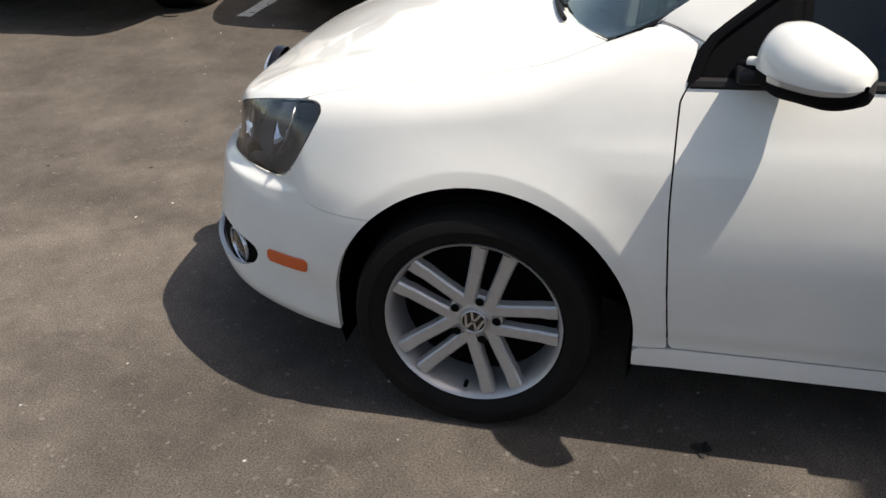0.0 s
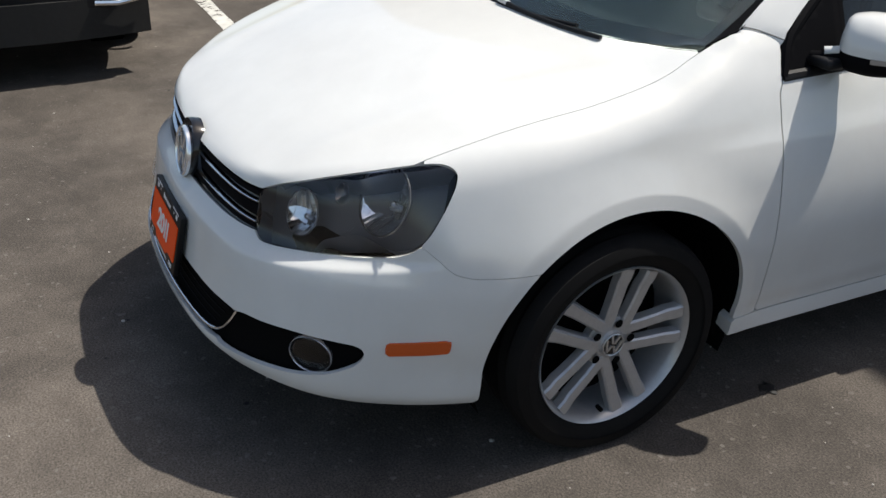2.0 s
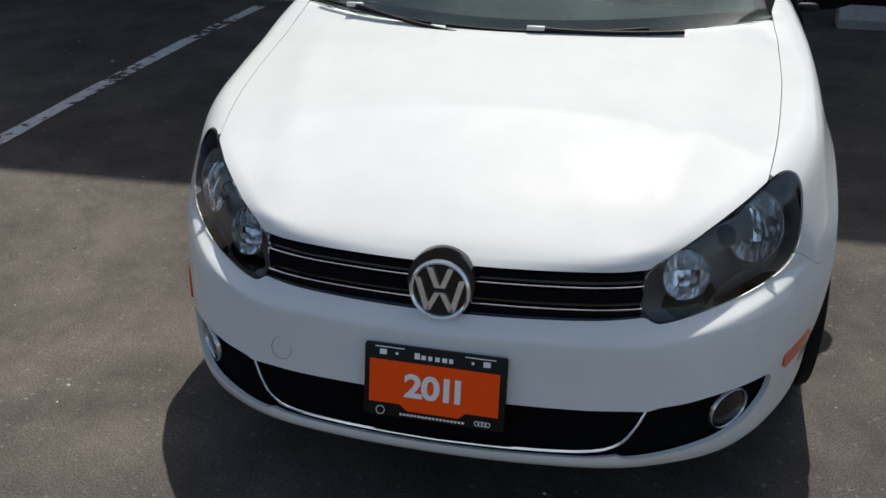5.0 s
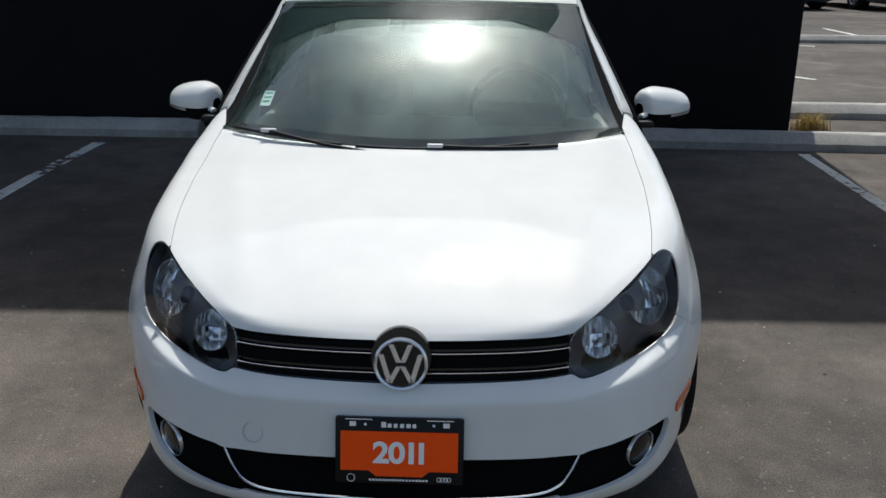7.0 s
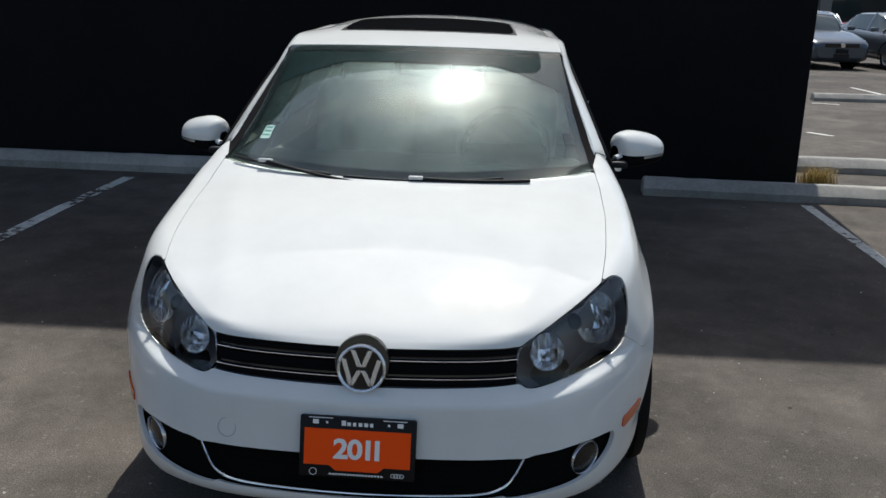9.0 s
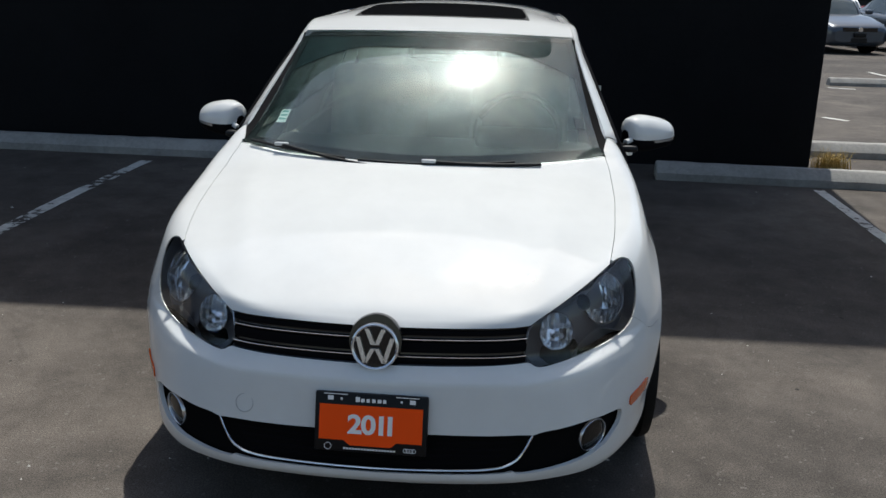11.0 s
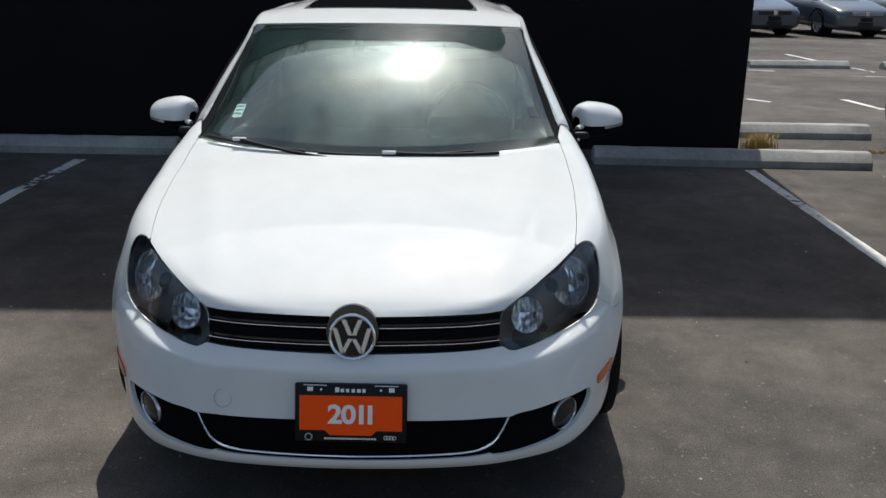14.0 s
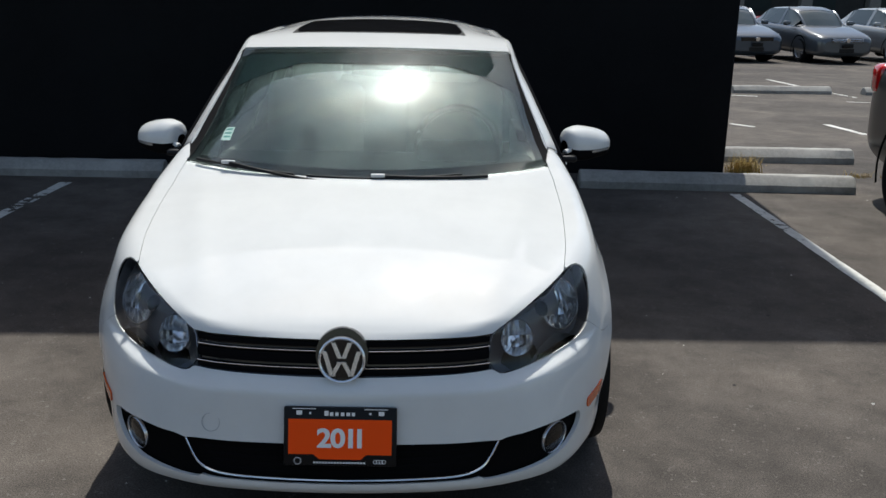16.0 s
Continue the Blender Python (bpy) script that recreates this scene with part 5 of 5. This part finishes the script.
def parked_car(name, label, color, m, tall=0.0, plate=None, lower=None, chrome_grille=True, tail=False, detail=True):
    """A whole car, nose at the origin looking along -y, built from its main parts."""
    root = thing(name, label, "car", "parked cars", m)
    dark = max(color) < 0.03
    P = paint(name + "_paint", color, 0.35 if dark else 0.3, 0.0 if dark else 0.35, 0.35 if dark else 1.0)
    h = tall
    L = 4.6
    low = 0.19 + 0.06 * (h > 0)
    body_ = part("body", hull([(0.0, 0.66, 0.32 + h * 0.3, 0.62 + h), (0.05, 0.74, 0.25 + h * 0.2, 0.70 + h), (0.22, 0.82, low, 0.78 + h), (0.6, 0.885, low, 0.87 + h), (1.2, 0.905, low, 0.97 + h), (2.4, 0.91, low, 1.0 + h), (3.6, 0.905, low, 1.02 + h), (4.2, 0.87, low + 0.02, 1.03 + h), (4.5, 0.80, low + 0.06, 0.98 + h), (L, 0.70, 0.36, 0.86 + h)]), P, root)
    # cabin
    CY = spline((0, 1.18), (0.30, 1.78), (0.45, 2.2), (0.72, 3.15 + h), (1.0, 4.05 + 0.3 * (h > 0)))
    CZ = spline((0, 0.93 + h), (0.14, 1.17 + h), (0.30, 1.38 + h), (0.45, 1.46 + h), (0.72, 1.43 + h), (1.0, 1.0 + h))

    def cabin(u, v, out=0.0):
        t = np.abs(u)
        top = CZ(v) + out
        belt = 0.93 + h + 0.04 * v
        wb, wr = 0.80 + out, 0.57 + out
        q = np.clip((t - 0.5) / 0.5, 0, 1)
        x = np.where(t < 0.5, wr * t / 0.5 * (1 - 0.0 * t), wr + (wb - wr) * q)
        x = np.where(top > belt, x, wb * np.minimum(t * 1.25, 1))
        z = np.where(t < 0.5, top - 0.045 * (t / 0.5) ** 2, (top - 0.045) * (1 - q) + belt * q)
        return np.stack([np.sign(u) * x, CY(v) + 0.10 * np.minimum(t, 0.6) ** 2 * (v < 0.5), np.maximum(z, belt - 0.02)], -1)

    def piece(nm, u0, u1, v0, v1, mat, out, nu=14, nv=14, lab=""):
        a, b = np.meshgrid(np.linspace(u0, u1, nu), np.linspace(v0, v1, nv), indexing="ij")
        return part(nm, sheet(cabin(a, b, out), 0.02), mat, root, lab)

    DG = FARGLASS
    piece("windscreen", -0.5, 0.5, 0.0, 0.29, DG, 0.0, lab="sunlit windscreen")
    piece("rear_window", -0.5, 0.5, 0.74, 1.0, DG, 0.0)
    piece("roof", -0.54, 0.54, 0.29, 0.75, P, 0.006)
    for s in (1, -1):
        piece("side_window", s * 0.53, s * 0.98, 0.13, 0.44, DG, 0.0)
        piece("side_window", s * 0.53, s * 0.98, 0.47, 0.80, DG, 0.0)
        piece("pillar", s * 0.47, s * 1.0, 0.00, 0.06, P, 0.006)
        e = [Vector(cabin(np.array(s * 0.515), np.array(v), 0.004)) for v in np.linspace(0.0, 0.32, 12)]
        part("pillar", tube(e, 0.035), P, root)
        piece("pillar", s * 0.5, s * 1.0, 0.435, 0.475, P, 0.005, 10, 4)
        piece("pillar", s * 0.48, s * 1.0, 0.79, 1.0, P, 0.006)
        part("side_trim", tube([Vector(cabin(np.array(s * 1.0), np.array(v), 0.012)) for v in np.linspace(0.05, 0.9, 14)], 0.012), CHROME if detail else BLACK, root)
        mir = part("mirror", moved(box(-0.10, 0.10, -0.06, 0.06, -0.06, 0.06, 0.04, 3), Matrix.Translation((s * 0.98, 1.55, 1.02 + h))), P, root)
        for y in (0.92, 3.62):
            wheel(root, (s * 0.80, y, 0.325), s, random.uniform(0, 1.2), 0.325, 0.215, 0.20, detail=False)
            part("arch", ([(s * xx, y + r * math.cos(a), 0.34 + r * math.sin(a)) for a in np.linspace(radians(-20), radians(200), 24) for xx, r in ((0.912, 0.36), (0.912, 0.395))], [(2 * i, 2 * i + 1, 2 * i + 3, 2 * i + 2) if s < 0 else (2 * i + 2, 2 * i + 3, 2 * i + 1, 2 * i) for i in range(23)]), DARK, root)
            part("arch_well", moved(bm_cylinder(0.37, 0.18), Matrix.Translation((s * 0.69, y, 0.33)) @ Matrix.Rotation(radians(90), 4, "Y")), DARK, root)
        # lamps follow the rounded nose
        def nose(x, z, out):
            return (x, 0.03 + 0.34 * max(abs(x) - 0.42, 0) ** 1.35 / 0.3 - out, z)
        xs = np.linspace(0.50, 0.80, 10)
        vs = []
        for x in xs:
            q = (x - 0.50) / 0.30
            for z in (0.60 + h + 0.02 * q, 0.665 + h + 0.05 * q, 0.70 + h + 0.07 * q):
                vs.append(Vector(nose(x, z, 0.035 - 0.05 * (z - 0.6 - h))) * 1.0)
        vs = [Vector((s * v.x, v.y, v.z)) for v in vs]
        fs = [(3 * i + j, 3 * i + j + 1, 3 * i + 4 + j, 3 * i + 3 + j) for i in range(9) for j in range(2)]
        part("headlamp", sheet(np.array([[tuple(v) for v in vs[3 * i:3 * i + 3]] for i in range(10)]), 0.05, s < 0), material("headlamp_silver", (0.55, 0.57, 0.6), 0.12, 0.7), root, "silvery headlamp")
        if tail:
            part("tail_lamp", moved(box(-0.10, 0.10, -0.10, 0.10, -0.12, 0.12, 0.06, 3), Matrix.Translation((s * 0.76, 4.36, 0.95))), material("tail_red", (0.55, 0.012, 0.012), 0.12, 0.0, Coat_Weight=1.0), root, "red tail lamp")
        if detail:
            disc(0.07, 0.03, Matrix.Translation((s * 0.66, 0.055, 0.40 + 0.4 * h)) @ Matrix.Rotation(s * radians(24), 4, "Z") @ FACE, GLOSSBLACK, "fog_lamp", root)
    g = part("grille", sheet(np.array([[(x, -0.012 + 0.05 * x * x, z) for z in np.linspace(0.585 + h, 0.685 + h, 5)] for x in np.linspace(-0.47, 0.47, 15)]), 0.04), GLOSSBLACK, root, "dark grille with bright bars")
    if chrome_grille:
        for z in (0.61, 0.64, 0.67):
            part("bar", tube([(x, -0.018 + 0.05 * x * x, z + h) for x in np.linspace(-0.46, 0.46, 12)], 0.008), CHROME, g)
    disc(0.062, 0.02, Matrix.Translation((0, -0.02, 0.64 + h)) @ FACE, CHROME, "badge", g)
    part("air_intake", sheet(np.array([[(x, -0.005 + 0.10 * x * x, z) for z in np.linspace(0.30 + 0.2 * h, 0.42 + 0.4 * h, 5)] for x in np.linspace(-0.6, 0.6, 15)]), 0.05), BLACK, root)
    if plate is None:
        part("plate", box(-0.16, 0.16, -0.045, -0.02, 0.44 + h, 0.55 + h, 0.004), FRAMEBLACK, root)
    return root


def bm_cylinder(r, depth):
    bm = bmesh.new()
    bmesh.ops.create_cone(bm, cap_ends=True, segments=32, radius1=r, radius2=r, depth=depth)
    return bm


FARGLASS = material("car_glass", (0.05, 0.065, 0.065), 0.05, 0.0, Specular_IOR_Level=0.9)


def parked(x, y, head):
    """The pose of a car with its nose at x, y, heading that many degrees from +x."""
    return pose(x, y, float(ground_z(y)), 0, 0, head + 90)


# black sport utility with a blue plate, nose towards the hatchback's front
suv = parked_car("black_suv", "black sport utility car with a blue dealer plate", (0.012, 0.012, 0.014), parked(-2.68, -0.40, 0), 0.16, plate=False, chrome_grille=True)
part("lower_bumper", sheet(np.array([[(x, -0.035 + 0.16 * abs(x) ** 2.4, z) for z in np.linspace(0.22, 0.42, 5)] for x in np.linspace(-0.84, 0.84, 25)]), 0.12), grained("grey_cladding", (0.008, 0.008, 0.008), (0.014, 0.014, 0.013), 40, 0.7, 0.3), suv, "dark grey plastic bumper skirt")
BLUE = material("blue_card", (0.02, 0.14, 0.50), 0.5)
BLUE_M = Matrix.Translation((-0.07, -0.058, 0.455)) @ FACE
blue = part("dealer_plate", moved(box(-0.16, 0.16, -0.085, 0.085, -0.02, 0.004, 0.005), BLUE_M), FRAMEBLACK, suv, "blue dealer plate in a black frame")
part("card", moved(box(-0.148, 0.148, -0.062, 0.048, 0.002, 0.0065), BLUE_M), BLUE, blue, "blue card", False)
written("slogan", "Autobahn for All", 0.036, LETTER, BLUE_M @ Matrix.Translation((0, 0.024, 0.0072)), blue)
written("slogan", "Sales Event", 0.020, LETTER, BLUE_M @ Matrix.Translation((0, -0.034, 0.0072)), blue)
part("print_bar", moved(box(-0.14, 0.14, -0.010, -0.006, 0.0062, 0.0075), BLUE_M), LETTER, blue, "", False)
for s in (1, -1):
    part("fog_trim", tube([(s * x, -0.03 + 0.20 * max(x - 0.3, 0) ** 2, z) for x, z in ((0.56, 0.405), (0.68, 0.395), (0.78, 0.41), (0.85, 0.46))], 0.016), CHROME, suv, "bright trim under the fog lamp")
parked_car("white_suv", "white sport utility car with silver alloy wheels", (0.75, 0.75, 0.74), parked(-2.28, -2.66, 0), 0.16)
parked_car("black_car", "black car with a red tail lamp and silver wheels", (0.010, 0.010, 0.012), parked(4.47, 0.66, -90), 0.12, tail=True)
HEAD = -80.0
parked_car("blue_grey_saloon", "dark blue-grey saloon car parked in the far row", (0.06, 0.075, 0.095), parked(8.7, 23.9, HEAD), chrome_grille=False)
parked_car("grey_saloon", "grey saloon car with a chrome-barred grille in the far row", (0.095, 0.105, 0.115), parked(11.15, 23.9, HEAD))
parked_car("silver_saloon", "silver-grey saloon car in the far row", (0.30, 0.31, 0.31), parked(13.75, 24.0, HEAD))
parked_car("white_saloon", "white car behind the far row", (0.6, 0.6, 0.6), parked(11.4, 32.5, HEAD), detail=False)
parked_car("red_saloon", "red car behind the far row", (0.35, 0.02, 0.02), parked(14.4, 33.5, HEAD), detail=False)
parked_car("dark_saloon", "dark car behind the far row", (0.04, 0.045, 0.05), parked(17.6, 32.5, HEAD), detail=False)

# ---- the far side of the lot ----
building = thing("office_building", "dark low building with a row of columns beyond the lot", "building")
BRICKDARK = grained("dark_facade", (0.035, 0.034, 0.032), (0.06, 0.058, 0.055), 0.8, 0.8, 0.2)
COLUMN = grained("grey_column", (0.16, 0.15, 0.14), (0.24, 0.23, 0.21), 1.0, 0.8, 0.2)
part("wall", box(-30, 80, 62, 70, -3, 7.0), BRICKDARK, building, smooth=False)
part("roof", box(-31, 81, 57, 71, 7.0, 7.6, 0.05), COLUMN, building, smooth=False)
for i in range(26):
    x = -28 + i * 4.2
    part("column", box(x - 0.35, x + 0.35, 58.0, 58.7, -3, 7.0, 0.04), COLUMN, building)
    part("window", box(x + 1.0, x + 3.3, 61.9, 62.02, -0.4, 3.2, 0.02), FARGLASS, building)


# ---- small things on the ground ----
def tuft(x, y, count, spread, high, seed):
    """Dry grass: many thin bent blades."""
    rnd = random.Random(seed)
    vs, fs = [], []
    for _ in range(count):
        px, py = x + rnd.gauss(0, spread), y + rnd.gauss(0, spread * 0.4)
        a, h, lean = rnd.uniform(0, 6.283), high * rnd.uniform(0.4, 1.1), rnd.uniform(0.1, 0.9)
        dx, dy, w = math.cos(a) * lean * h, math.sin(a) * lean * h, 0.003
        k = len(vs)
        for t in (0.0, 0.4, 0.75, 1.0):
            bx, by, bz = px + dx * t * t, py + dy * t * t, h * t * (1 - 0.25 * t * lean)
            ww = w * (1 - t * 0.85)
            vs += [(bx - math.sin(a) * ww, by + math.cos(a) * ww, bz), (bx + math.sin(a) * ww, by - math.cos(a) * ww, bz)]
        fs += [(k + 2 * i, k + 2 * i + 1, k + 2 * i + 3, k + 2 * i + 2) for i in range(3)]
    return tagged(part("dry_weeds", (vs, fs), STRAW, None, "straw-coloured dry weeds at the kerb's end"), category="weeds", kind="stuff")


STRAW = grained("straw", (0.30, 0.20, 0.05), (0.52, 0.38, 0.12), 30, 0.8, 0.0)
tuft(2.97, 5.98, 380, 0.075, 0.17, 3)
tuft(3.95, 5.85, 90, 0.08, 0.06, 5)
rnd = random.Random(11)
vs, fs = [], []
for _ in range(240):
    px, py = rnd.uniform(-4.5, 4.5), rnd.uniform(-2.5, 5.0)
    r = abs(rnd.gauss(0, 0.003)) + 0.0015
    k = len(vs)
    for i in range(5):
        a = 6.283 * i / 5 + rnd.uniform(-0.3, 0.3)
        vs.append((px + r * math.cos(a) * rnd.uniform(0.7, 1.5), py + r * math.sin(a) * rnd.uniform(0.7, 1.5), 0.0))
    vs.append((px, py, r * 0.8))
    fs += [(k + i, k + (i + 1) % 5, k + 5) for i in range(5)]
tagged(part("grit", (vs, fs), material("pale_grit", (0.42, 0.40, 0.36), 0.8), None, "scattered pale grit on the asphalt", False), category="grit", kind="stuff")
blot = part("oil_spot", ([(0.84 + 0.028 * math.cos(a) * (1 + 0.35 * math.sin(3 * a + 1)), 1.47 + 0.022 * math.sin(a) * (1 + 0.3 * math.cos(4 * a)), 0.004) for a in np.linspace(0, 2 * math.pi, 24, endpoint=False)] + [(0.84, 1.47, 0.008)], [(i, (i + 1) % 24, 24) for i in range(24)]), material("tar", (0.010, 0.010, 0.010), 0.6), None, "small black tar spot on the asphalt")
tagged(blot, category="tar spot")
